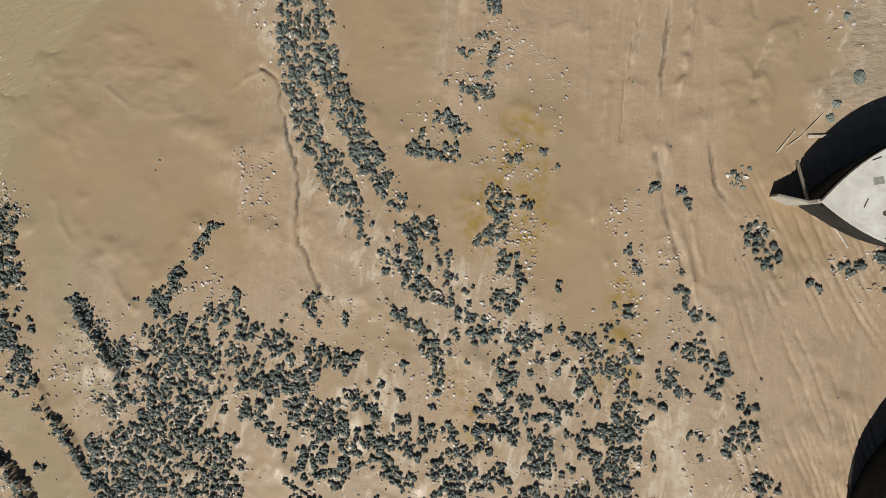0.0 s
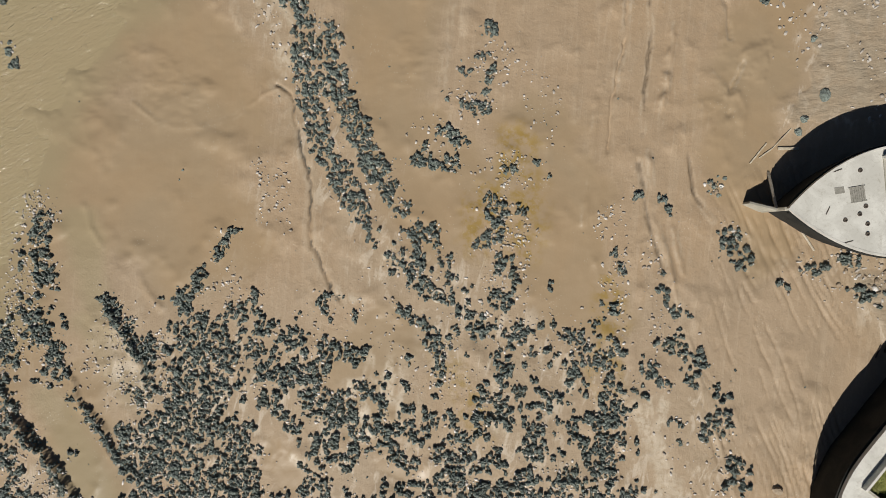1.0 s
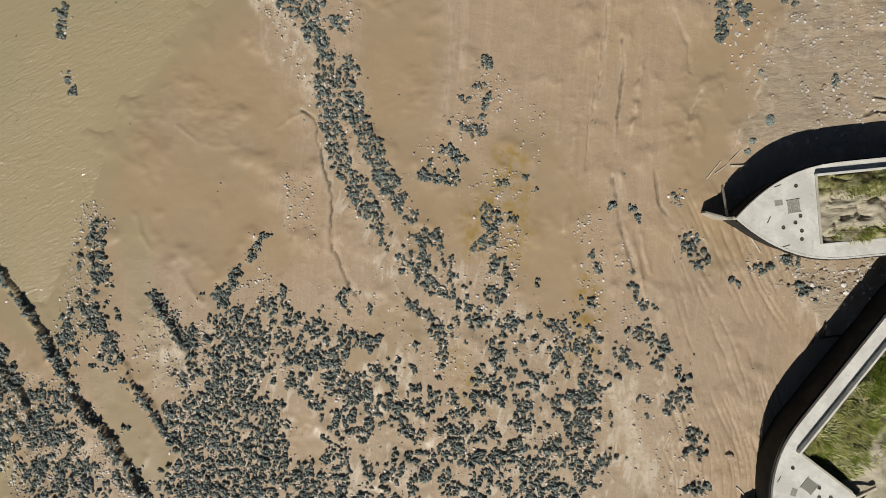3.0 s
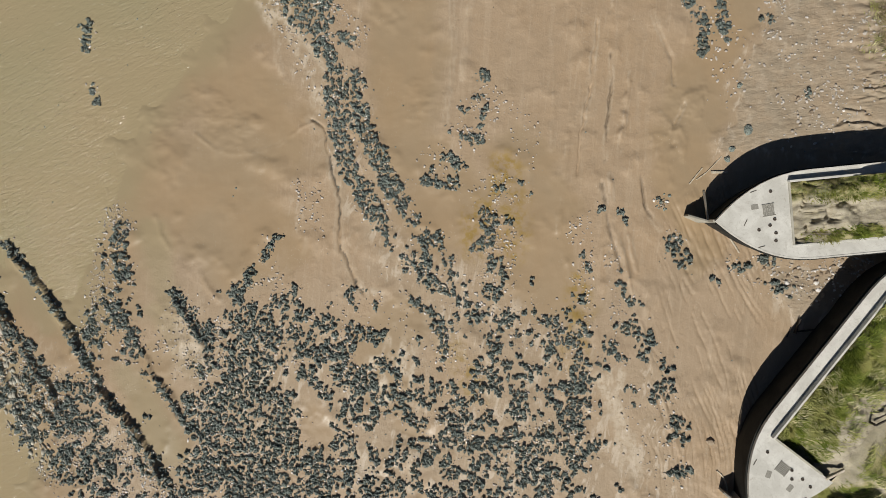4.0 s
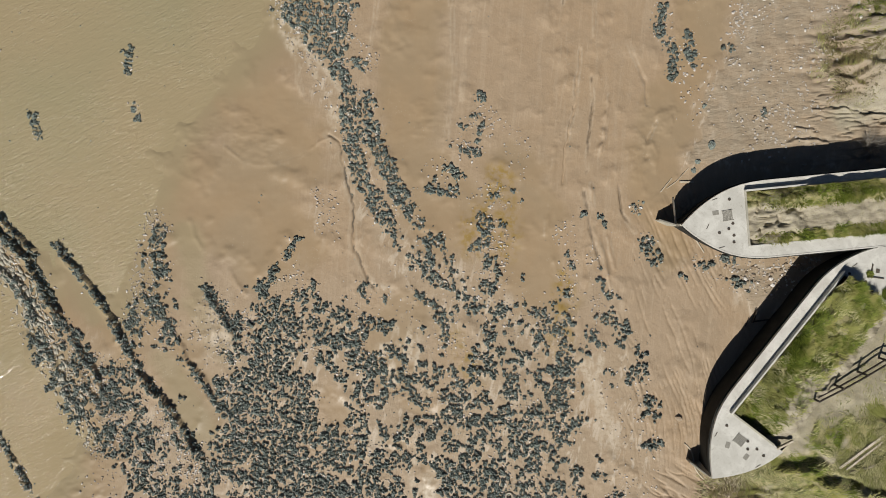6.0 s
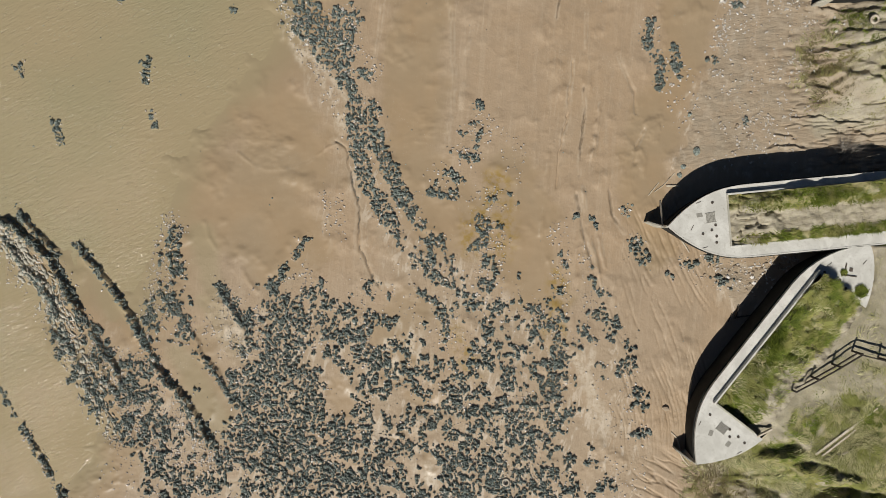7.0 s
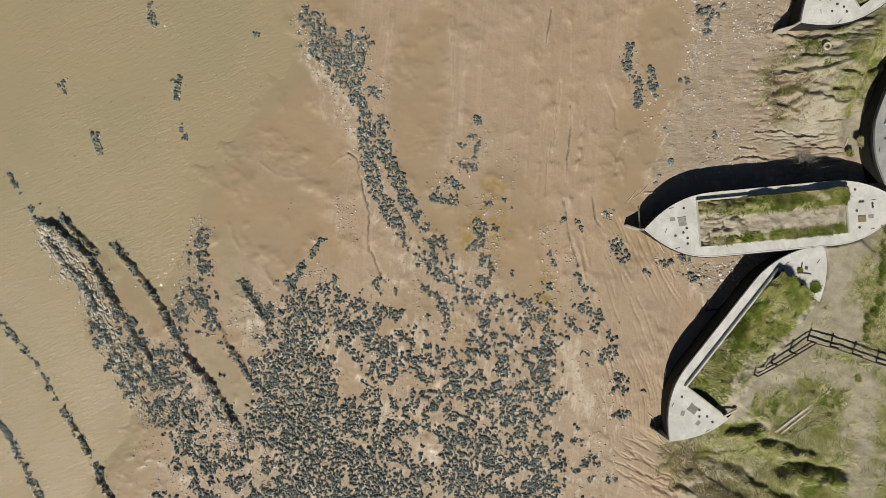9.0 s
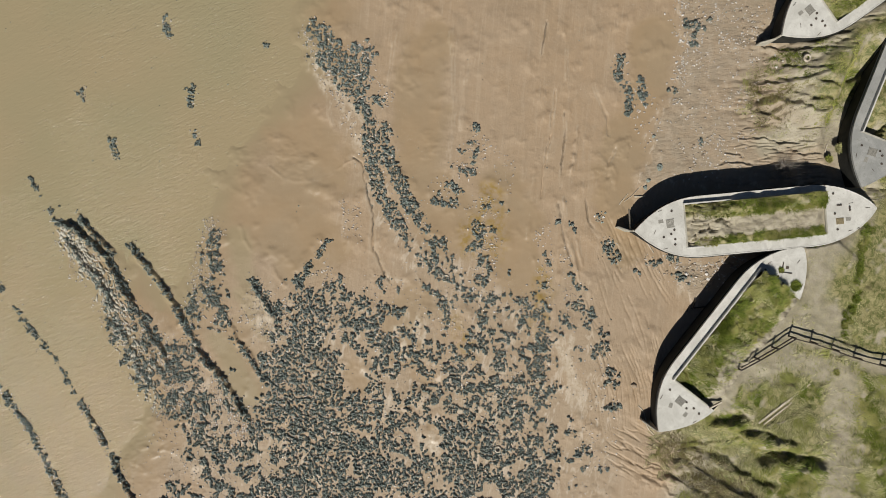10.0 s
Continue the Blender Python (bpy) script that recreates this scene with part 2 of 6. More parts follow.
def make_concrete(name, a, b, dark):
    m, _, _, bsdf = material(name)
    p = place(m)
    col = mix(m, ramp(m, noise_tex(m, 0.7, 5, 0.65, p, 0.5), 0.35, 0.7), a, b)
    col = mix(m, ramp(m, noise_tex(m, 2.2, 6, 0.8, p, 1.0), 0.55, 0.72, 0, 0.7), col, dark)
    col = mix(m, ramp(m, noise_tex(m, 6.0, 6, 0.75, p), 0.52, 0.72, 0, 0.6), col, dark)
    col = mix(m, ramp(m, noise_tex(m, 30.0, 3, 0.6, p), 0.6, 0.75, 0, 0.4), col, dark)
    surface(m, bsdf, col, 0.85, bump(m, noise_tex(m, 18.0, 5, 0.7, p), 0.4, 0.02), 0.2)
    return m


def make_grass(name, a, b, c):
    m, _, _, bsdf = material(name)
    isl = node(m, "ShaderNodeNewGeometry").outputs["Random Per Island"]
    col = mix(m, isl, a, b)
    col = mix(m, ramp(m, noise_tex(m, 0.55, 4, 0.6, place(m)), 0.45, 0.62), col, c)
    surface(m, bsdf, col, 0.7, None, 0.2)
    return m


def make_plain(name, a, b, scale, rough, depth=0.01, spec=0.3, stretch=(1, 1, 1)):
    m, _, _, bsdf = material(name)
    p = place(m, stretch)
    n = noise_tex(m, scale, 5, 0.65, p, 0.3)
    surface(m, bsdf, mix(m, ramp(m, n, 0.35, 0.65), a, b), rough, bump(m, n, 0.5, depth), spec)
    return m


GROUND, WATER, WEED, STONE = make_ground(), make_water(), make_weed(), make_stone()
CONCRETE = make_concrete("deck_concrete", rgb(0.50, 0.485, 0.44), rgb(0.64, 0.625, 0.575), rgb(0.36, 0.335, 0.28))
OLD_CONCRETE = make_concrete("mossy_concrete", rgb(0.27, 0.27, 0.255), rgb(0.36, 0.355, 0.335), rgb(0.19, 0.19, 0.15))
# near-black base: the shade on the hull sides is put into the colour
SHADED_HULL = make_concrete("shaded_hull_concrete", rgb(0.016, 0.017, 0.016), rgb(0.034, 0.033, 0.029), rgb(0.010, 0.011, 0.010))
WORN = make_concrete("worn_concrete", rgb(0.36, 0.34, 0.28), rgb(0.48, 0.45, 0.38), rgb(0.2, 0.19, 0.14))
CLOD = make_concrete("mud_clod", rgb(0.26, 0.20, 0.14), rgb(0.38, 0.31, 0.23), rgb(0.16, 0.12, 0.085))
TALL_GRASS = make_grass("tall_grass", rgb(0.065, 0.095, 0.012), rgb(0.22, 0.26, 0.038), rgb(0.33, 0.315, 0.10))
STRAW_GRASS = make_grass("straw_grass", rgb(0.17, 0.185, 0.05), rgb(0.64, 0.58, 0.33), rgb(0.30, 0.31, 0.09))
DEAD_GRASS = make_grass("dead_grass", rgb(0.07, 0.055, 0.03), rgb(0.36, 0.30, 0.17), rgb(0.22, 0.18, 0.08))
TIMBER = make_plain("dark_timber", rgb(0.025, 0.02, 0.016), rgb(0.06, 0.046, 0.036), 6.0, 0.7)
PALE_WOOD = make_plain("bleached_wood", rgb(0.40, 0.34, 0.25), rgb(0.58, 0.52, 0.42), 5.0, 0.75)
RUBBER = make_plain("pale_rubber", rgb(0.33, 0.28, 0.21), rgb(0.50, 0.45, 0.37), 4.0, 0.7)
IRON = make_plain("rusty_iron", rgb(0.06, 0.052, 0.045), rgb(0.12, 0.095, 0.075), 12.0, 0.7)
TWIG = make_plain("grey_twigs", rgb(0.20, 0.175, 0.15), rgb(0.38, 0.34, 0.29), 4.0, 0.8)
MOSSY = make_plain("mossy_boards", rgb(0.17, 0.14, 0.08), rgb(0.27, 0.22, 0.13), 7.0, 0.9)
GRATE = make_plain("grey_grate", rgb(0.22, 0.21, 0.18), rgb(0.30, 0.285, 0.25), 9.0, 0.8)

# ---- the barges' places: origin at the pointed end, heading in degrees ----
BARGE_LENGTH, BEAM, HOLD_A, HOLD_B, HOLD_HALF = 23.1, 6.1, 4.87, 18.2, 2.1
BARGES = [(17.72, 2.29, 5.6), (20.3, -17.0, 52.6), (31.4, 20.8, 36.1), (39.25, 6.5, 68.9)]
LENGTHS = [23.1, 22.3, 23.1, 23.1]


def barge_local(x, y, barge):
    ox, oy, a = barge
    c, s = math.cos(radians(a)), math.sin(radians(a))
    return (x - ox) * c + (y - oy) * s, -(x - ox) * s + (y - oy) * c


def half_beam(u, length=BARGE_LENGTH):
    """Half the hull's width, u metres from the pointed end."""
    s, far = np.clip(np.asarray(u) / 6.5, 0, 1), np.clip((length - np.asarray(u)) / 6.2, 0, 1)
    return BEAM / 2 * (1 - (1 - s) ** 2.3) * (1 - (1 - far) ** 2) ** 0.8


def in_barge(x, y):
    hit = np.zeros(np.shape(x), bool)
    for k, barge in enumerate(BARGES):
        u, v = barge_local(x, y, barge)
        hull = (u > -0.1) & (u < LENGTHS[k] + 0.1) & (np.abs(v) < half_beam(u, LENGTHS[k]) + 0.3)
        hit |= hull
    return hit


# ---- ground ----
SHORE = [(-13.9, 28.3), (-14.5, 23.9), (-13.8, 18.9), (-18.2, 14.2), (-22.1, 9.7), (-23.7, 6.0), (-24.9, 1.0), (-25.9, -3.0), (-26.9, -4.4), (-29.0, -3.3), (-31.0, -1.3), (-32.1, -2.8), (-34.1, 0.4), (-38.6, 2.6), (-37.5, -0.2), (-35.5, -3.3), (-34.2, -6.7), (-32.2, -11.3), (-30.2, -15.3), (-31.5, -17.9), (-33.5, -20.8), (-34.4, -25.4), (-35.0, -29.5)]
SHORE_POLY = SHORE + [(-60.0, -4500.0), (4500.0, -4500.0), (4500.0, 4500.0), (-14.0, 4500.0)]
BANK_MID = [(44.9, 27.9), (38.5, 21.8), (35.3, 19.8), (34.0, 17.6), (34.6, 14.3), (37.1, 11.9), (39.0, 10.3), (40.4, 6.7), (39.2, 4.2), (35.7, 1.5), (33.2, -1.0), (25.7, -10.5), (24.4, -13.8), (24.9, -17.2), (27.5, -19.4), (26.4, -22.3), (24.6, -28.5)] + [(30.0, -4500.0), (4500.0, -4500.0), (4500.0, 4500.0), (50.0, 4500.0)]
# from west to east
GROOVES_1 = [
    ([(-20.8, 2.7), (-20.4, 1.5), (-19.7, 0.1)], 0.14, 0.07),
    ([(-17.8, 8.6), (-16.4, 7.5), (-15.3, 7.1), (-14.3, 7.1), (-13.0, 7.3), (-11.8, 7.8), (-10.1, 9.0), (-9.2, 9.4)], 0.1, 0.03),
    ([(-17.8, -0.7), (-17.1, -2.4), (-16.3, -3.3)], 0.16, 0.07),
    ([(-12.5, 18.9), (-12.1, 16.2), (-11.7, 12.8)], 0.2, 0.05),
    ([(-5.3, 21.7), (-6.4, 13.9)], 0.5, 0.05),
    ([(-4.1, 20.6), (-5.0, 17.9)], 0.4, 0.04),
    ([(0.3, 21.8), (0.6, 14.0), (-0.2, 8.4)], 0.4, 0.05),
    ([(1.8, 17.9), (1.2, 12.3)], 0.16, 0.06),
    ([(2.8, 22.9), (2.5, 20.1), (1.8, 17.3)], 0.4, 0.04),
    ([(6.0, 6.7), (5.8, 2.8)], 0.2, 0.04),
    ([(7.7, 11.2), (7.4, 7.3)], 0.2, 0.04),
]
GROOVES_2 = [
    ([(8.6, 8.4), (8.4, 5.6), (8.0, 1.6)], 0.22, 0.05),
    ([(9.6, 22.9), (9.4, 21.2), (9.2, 19.8)], 0.07, -0.14),
    ([(10.6, 16.2), (10.4, 14.0), (9.9, 10.6), (9.5, 8.4), (9.3, 5.6)], 0.07, -0.1),
    ([(11.0, 5.0), (11.3, 2.8), (11.9, 0.5), (12.4, -1.2)], 0.1, -0.12),
    ([(11.5, 5.6), (11.7, 2.8), (12.3, 0.5), (13.0, -1.7)], 0.2, 0.12),
    ([(11.5, 21.8), (11.7, 17.4)], 0.16, 0.06),
    ([(11.6, 14.0), (11.5, 11.8), (11.2, 8.4), (11.1, 6.6)], 0.08, -0.16),
    ([(12.9, 12.6), (12.5, 10.1), (12.2, 7.3), (12.0, 6.0)], 0.2, 0.12),
    ([(12.9, -1.7), (13.8, -5.1), (14.9, -9.1), (16.7, -14.3)], 0.12, 0.06),
    ([(13.0, 1.2), (13.2, -0.2), (13.5, -1.2)], 0.14, 0.05),
]
GROOVES_3 = [
    ([(13.5, 6.2), (13.7, 4.5), (14.1, 3.1), (15.1, 1.7)], 0.07, -0.15),
    ([(14.4, 16.8), (15.0, 15.1), (15.7, 13.5), (16.0, 11.8)], 0.13, -0.08),
    ([(15.0, 9.8), (15.7, 9.0), (16.5, 7.3)], 0.22, 0.06),
    ([(15.7, 1.4), (16.9, 0.7), (17.9, -0.2), (19.0, -0.6)], 0.09, -0.08),
    ([(15.8, 8.5), (16.4, 8.7), (16.7, 7.9), (16.5, 6.6)], 0.2, 0.04),
    ([(16.0, 1.6), (17.1, 1.0), (18.0, 0.2)], 0.25, 0.03),
    ([(16.7, 10.4), (16.0, 9.0), (15.9, 7.6)], 0.15, -0.08),
]
GROOVES = GROOVES_1 + GROOVES_2 + GROOVES_3
SCARP = [(-9.6, 9.5), (-8.6, 8.9), (-8.3, 7.3), (-7.8, 5.8), (-7.6, 4.1), (-7.5, 2.1), (-7.4, 0.4), (-7.0, -0.7), (-6.4, -2.1), (-5.8, -2.8)]
# from west to east
RIDGES_1 = [
    ([(-46.2, -11.9), (-45.1, -13.5), (-44.0, -15.2), (-42.6, -17.1), (-41.2, -20.2), (-39.8, -22.8), (-38.9, -25.0), (-38.1, -26.6)], 0.24, 0.43),
    ([(-43.5, -5.6), (-41.8, -7.6), (-40.7, -9.0), (-39.3, -11.0), (-38.2, -12.8), (-37.4, -14.5)], 0.2, 0.31),
    ([(-41.6, 7.2), (-40.7, 5.7)], 0.18, 0.3),
    ([(-38.9, 2.9), (-37.2, 2.3), (-35.8, 1.2), (-34.7, 0.1), (-33.8, -0.5), (-33.0, -2.5), (-32.2, -3.9), (-31.4, -5.6)], 0.3, 0.61),
    ([(-38.3, 1.8), (-37.2, 0.3), (-36.4, -1.4), (-35.0, -2.5), (-34.1, -4.2), (-33.3, -5.9)], 0.28, 0.32),
    ([(-37.1, 4.0), (-35.5, 2.0), (-34.1, 0.6), (-33.2, -0.2)], 0.22, 0.38),
    ([(-37.0, -15.2), (-35.7, -17.1), (-34.6, -19.1), (-34.2, -19.9)], 0.22, 0.42),
]
RIDGES_2 = [
    ([(-34.2, -6.5), (-32.2, -8.7), (-31.4, -11.0), (-30.0, -13.3)], 0.3, 0.21),
    ([(-33.9, -20.5), (-32.9, -22.8), (-31.8, -24.9), (-31.0, -26.6)], 0.2, 0.38),
    ([(-33.4, 10.8), (-33.0, 9.4)], 0.22, 0.34),
    ([(-32.1, 0.8), (-30.7, -0.5), (-29.3, -2.5), (-27.9, -4.4), (-26.8, -6.4), (-26.2, -7.6)], 0.2, 0.45),
    ([(-31.3, -5.9), (-29.9, -8.2), (-28.5, -9.9), (-27.7, -12.1)], 0.28, 0.36),
    ([(-30.8, -8.7), (-29.4, -11.0), (-28.0, -13.3)], 0.2, 0.21),
    ([(-28.0, -14.4), (-27.2, -16.2), (-26.3, -18.0)], 0.14, 0.17),
    ([(-26.8, -6.7), (-25.9, -7.9), (-25.1, -9.3)], 0.2, 0.21),
    ([(-25.1, -9.4), (-23.7, -11.3), (-22.6, -12.7), (-21.4, -14.7), (-20.2, -16.7)], 0.26, 0.5),
]
RIDGES_3 = [
    ([(-22.2, -6.4), (-21.1, -8.7), (-19.7, -10.7), (-18.6, -12.4)], 0.16, 0.21),
    ([(-19.5, -3.0), (-18.6, -4.7), (-17.3, -6.4), (-16.9, -7.8)], 0.25, 0.26),
]
RIDGES = RIDGES_1 + RIDGES_2 + RIDGES_3
RILLS = [(18.6, -19.8), (21.4, -20.4), (24.9, -22.1), (26.6, -24.4)]
# from west to east
GULLIES_1 = [
    ([(19.4, -21.2), (21.4, -21.6), (22.8, -22.3)], 0.16, -0.1),
    ([(20.0, -22.3), (21.7, -23.1), (22.8, -24.2)], 0.25, -0.15),
    ([(20.0, -18.9), (21.1, -19.5), (22.2, -21.1)], 0.12, -0.07),
    ([(21.9, -22.0), (23.6, -22.4), (25.3, -23.5), (26.4, -24.5)], 0.4, -0.3),
    ([(22.2, -18.9), (23.6, -19.4)], 0.18, -0.12),
    ([(22.5, -20.3), (24.4, -20.9), (26.1, -21.7)], 0.3, -0.23),
    ([(23.4, -18.5), (25.5, -18.5), (27.7, -17.9), (29.3, -17.0)], 0.22, -0.2),
    ([(24.0, -19.0), (26.4, -19.6), (28.6, -20.8), (31.3, -21.9)], 0.42, -0.4),
    ([(25.9, -16.2), (27.1, -15.8), (28.4, -15.6)], 0.4, -0.68),
    ([(27.0, 9.1), (29.3, 9.2), (30.1, 8.9)], 0.13, -0.21),
    ([(27.2, -22.2), (29.5, -22.9), (31.2, -23.9)], 0.4, -0.42),
]
GULLIES_2 = [
    ([(27.6, 10.2), (29.3, 9.8)], 0.12, -0.17),
    ([(28.7, -16.7), (30.2, -17.3), (31.6, -17.5), (33.0, -17.6)], 0.42, -0.68),
    ([(28.7, 10.9), (32.0, 10.7)], 0.1, -0.13),
    ([(28.9, 11.5), (30.9, 11.7), (33.1, 11.2), (35.9, 11.3)], 0.13, -0.21),
    ([(29.7, 13.3), (30.9, 13.1)], 0.15, -0.21),
    ([(30.0, -10.2), (31.9, -10.6)], 0.3, -0.26),
    ([(30.2, 17.2), (33.5, 17.2), (36.3, 17.8)], 0.24, -0.34),
    ([(30.4, -19.6), (31.6, -19.2), (33.6, -19.5), (35.7, -19.7)], 0.5, -0.81),
    ([(30.5, 16.4), (32.7, 16.2)], 0.2, -0.26),
    ([(30.8, -16.3), (32.7, -15.4), (34.9, -14.2)], 0.16, -0.21),
    ([(30.8, 15.3), (32.2, 15.7), (34.1, 15.0), (35.8, 14.2), (36.8, 14.5)], 0.36, -0.59),
]
GULLIES_3 = [
    ([(30.8, 14.4), (32.5, 13.5)], 0.22, -0.34),
    ([(31.0, 20.8), (32.7, 20.1), (35.1, 20.0)], 0.22, -0.34),
    ([(31.6, 19.4), (34.1, 18.2), (36.3, 18.1)], 0.2, -0.3),
    ([(31.7, 14.2), (33.0, 14.9)], 0.25, -0.42),
    ([(32.3, -11.9), (33.7, -12.4)], 0.3, -0.26),
    ([(33.7, 10.7), (35.4, 10.2), (37.6, 10.4)], 0.14, -0.24),
    ([(34.1, 16.1), (35.8, 15.1), (37.5, 14.9)], 0.3, -0.42),
    ([(35.2, 17.2), (36.6, 16.6), (38.0, 15.9)], 0.3, -0.38),
    ([(35.7, 20.8), (37.9, 21.5)], 0.25, -0.34),
    ([(38.3, -5.0), (39.0, -3.6), (40.1, -2.8)], 0.4, -0.34),
    ([(39.1, 17.2), (40.7, 17.8), (41.5, 18.2)], 0.42, -0.51),
]
GULLIES = GULLIES_1 + GULLIES_2 + GULLIES_3
FAN = [(14.0, 3.9), (16.0, -0.6), (18.6, -6.3), (21.0, -13.1), (21.9, -18.8)]


def terrain(x, y):
    """Height of the ground, and the signed metres to shore and bank."""
    shore, bank = signed(x, y, SHORE_POLY), signed(x, y, BANK_MID)
    n1, n2, n3 = fbm(x / 6, y / 6), fbm(x / 1.6 + 5, y / 1.6), fbm(x / 0.5, y / 0.5 + 9, 3)
    z = 0.12 * np.clip(shore / 2.5 + (n1 - 0.5) * 1.2, -6, 1)
    land = smooth(0.5, 4, shore)
    z = z + land * (0.05 + (n1 - 0.5) * 0.10 + (n2 - 0.5) * 0.07 + (n3 - 0.5) * 0.025)
    broken = smooth(0.28, 0.5, fbm(x / 3 + 20, y / 1.8, 3))
    for pts, width, depth in GROOVES:
        d, _ = line_dist(x + (n2 - 0.5) * 0.5 + (n3 - 0.5) * 0.18, y, pts, 2.5)
        z = z + 0.95 * depth * np.exp(-(d / width) ** 2) * broken * (0.8 + 1.2 * n3)
    d, _ = line_dist(x + (n2 - 0.5) * 0.6 + (n3 - 0.5) * 0.35, y, SCARP)
    GRID["scarp"], rock, lift = d, np.zeros(np.shape(x)), np.zeros(np.shape(x))
    z = z - 0.12 * np.exp(-(d / 0.06) ** 2) + 0.02 * np.exp(-((d - 0.3) / 0.25) ** 2)
    d, along = line_dist(x, y, FAN)
    lines = np.abs(grain((d + 1.5 * n1) * 5.0, along * 0.09 + 3, 3) - 0.5)
    z = z - 0.10 * smooth(0.07, 0.0, lines) * smooth(0.3, 0.5, n1) * smooth(8.0, 4, d) * smooth(14, 17, x + 0.1 * np.abs(y)) * smooth(0.3, 2.0, along) * smooth(24, 19, along)
    for pts, width, height in RIDGES:
        px, py = [p[0] for p in pts], [p[1] for p in pts]
        near = np.nonzero((x > min(px) - 3) & (x < max(px) + 3) & (y > min(py) - 3) & (y < max(py) + 3))[0]
        m2, m3 = n2[near], n3[near]
        d, along, run = across(x[near] + (m2 - 0.5) * 0.7 + (m3 - 0.5) * 0.3, y[near] + (m2 - 0.5) * 0.4 + (m3 - 0.5) * 0.3, pts)
        crest = np.where(d < 0, smooth(-3.2 * width, 0.0, d) ** 1.6, smooth(0.16, 0.02, d)) * smooth(-0.2, 0.8, along) * smooth(-0.2, 0.8, run - along)
        lift[near] = np.maximum(lift[near], height * crest * (0.45 + 0.9 * m3) * smooth(0.22, 0.42, m2 + 0.12))
        # mask that darkens the ridge for its weed film and its painted shade
        rock[near] = np.maximum(rock[near], smooth(-2.6 * width, -0.8 * width, d) * smooth(0.25, 0.02, d) * smooth(0.3, 0.5, m3))
    z = z + lift
    GRID["rock"] = rock
    rise = smooth(-3.6, 2.6, bank + (n1 - 0.5) * 2.2)
    step = rise * 7 + n2 * 1.1
    steps = (np.floor(step) + smooth(0.55, 1.0, step - np.floor(step))) / 7
    terrace = smooth(-9, -3, bank) * smooth(3.0, 0.5, bank) * smooth(3, 6, y)
    z = z + 2.75 * (0.72 * rise + 0.28 * np.clip(steps, 0, 1))
    run = np.abs(grain((x + 0.3 * y) * 0.28 + 11, (y * 0.95 - x * 0.05 + 0.7 * n1) * 2.0, 3) - 0.5)
    z = z - terrace * 0.3 * smooth(0.07, 0.0, run) * smooth(0.36, 0.5, fbm(x / 3 + 70, y / 3) + 0.12 * terrace)
    rill = np.abs(grain((0.86 * x - 0.5 * y) * 0.22, (0.5 * x + 0.86 * y + 0.5 * n1) * 1.5 + 4, 3) - 0.5)
    z = z - 0.13 * smooth(0.06, 0.0, rill) * smooth(3.6, 1.0, line_dist(x, y, RILLS)[0])
    for pts, width, depth in GULLIES:
        d, _ = line_dist(x + (n2 - 0.5) * 1.2 + (n3 - 0.5) * 0.5, y + (n1 - 0.5) * 1.0 + (n3 - 0.5) * 0.5, pts, 4.0)
        lip, _ = line_dist(x + (n2 - 0.5) * 1.2 + (n3 - 0.5) * 0.5, y + (n1 - 0.5) * 1.0 + (n3 - 0.5) * 0.6 + 1.5 * width, pts, 4.0)
        z = z + depth * (0.75 * np.exp(-(d / width) ** 2) - 0.7 * np.exp(-(lip / (1.1 * width)) ** 2))
    u, v = barge_local(x, y, BARGES[1])
    edge = np.where(u < 18.2, -2.05 - 0.2 * n2, -half_beam(u, LENGTHS[1]) + 0.12)
    u1, v1 = barge_local(x, y, BARGES[0])
    heap = (np.abs(v1) > half_beam(u1) * 1.02 + 0.02) * smooth(5.0, 6.6, u) * smooth(27, 24.5, u) * smooth(0.0, -0.3, v - edge) * smooth(-12, -6, v)
    z = np.where(heap > 0, np.maximum(z, heap * (DECK + 0.02 + 0.08 * (n2 - 0.5))), z)
    u3, v3 = barge_local(x, y, BARGES[3])
    ditch = smooth(2.6, 0.9, v3 - half_beam(u3, LENGTHS[3])) * smooth(-2.5, 0.0, u3) * smooth(15, 10, u3) * (v3 > 0)
    z = z - ditch * np.clip(z - 0.5, 0, 2.2)
    z = z + smooth(1, 4, bank) * ((n2 - 0.5) * 0.25 + (n1 - 0.5) * 0.35)
    return z, shore, bank


def axis(lo, hi, step, far, fine=()):
    """Grid lines: even in the middle, closer in the fine stretches, growing outwards to the horizon."""
    core = [lo]
    while core[-1] < hi:
        core.append(core[-1] + (step / 2 if any(a < core[-1] < b for a, b in fine) else step))
    out = np.cumsum(step * 1.35 ** np.arange(1, 60))
    out = out[out < far]
    return np.concatenate([(lo - out)[::-1], core, core[-1] + out])


PATHS = [
    ([(25.9, -14.4), (26.8, -11.9), (29.1, -9.5), (32.5, -7.2)], 1.5),
    ([(32.9, -7.0), (35.0, -5.9), (35.9, -7.4)], 2.4),
    ([(35.0, -5.5), (34.6, -3.6), (35.4, -1.2), (36.9, 1.2)], 1.5),
    ([(34.3, -8.0), (37.3, -8.8), (40.0, -10.1), (42.1, -10.8), (44.9, -11.7)], 1.0),
    ([(28.5, -11.5), (30.3, -10.7), (32.7, -9.7), (35.1, -10.7), (37.4, -11.7)], 1.4),
    ([(37.4, -11.7), (38.0, -14.5), (37.9, -17.8), (37.0, -21.4), (37.5, -24.4), (38.2, -27.8)], 2.2),
    ([(37.3, 11.4), (38.3, 13.3), (38.9, 14.4)], 0.8),
    ([(31.5, 11.1), (33.6, 12.2), (35.2, 11.4)], 1.3),
]
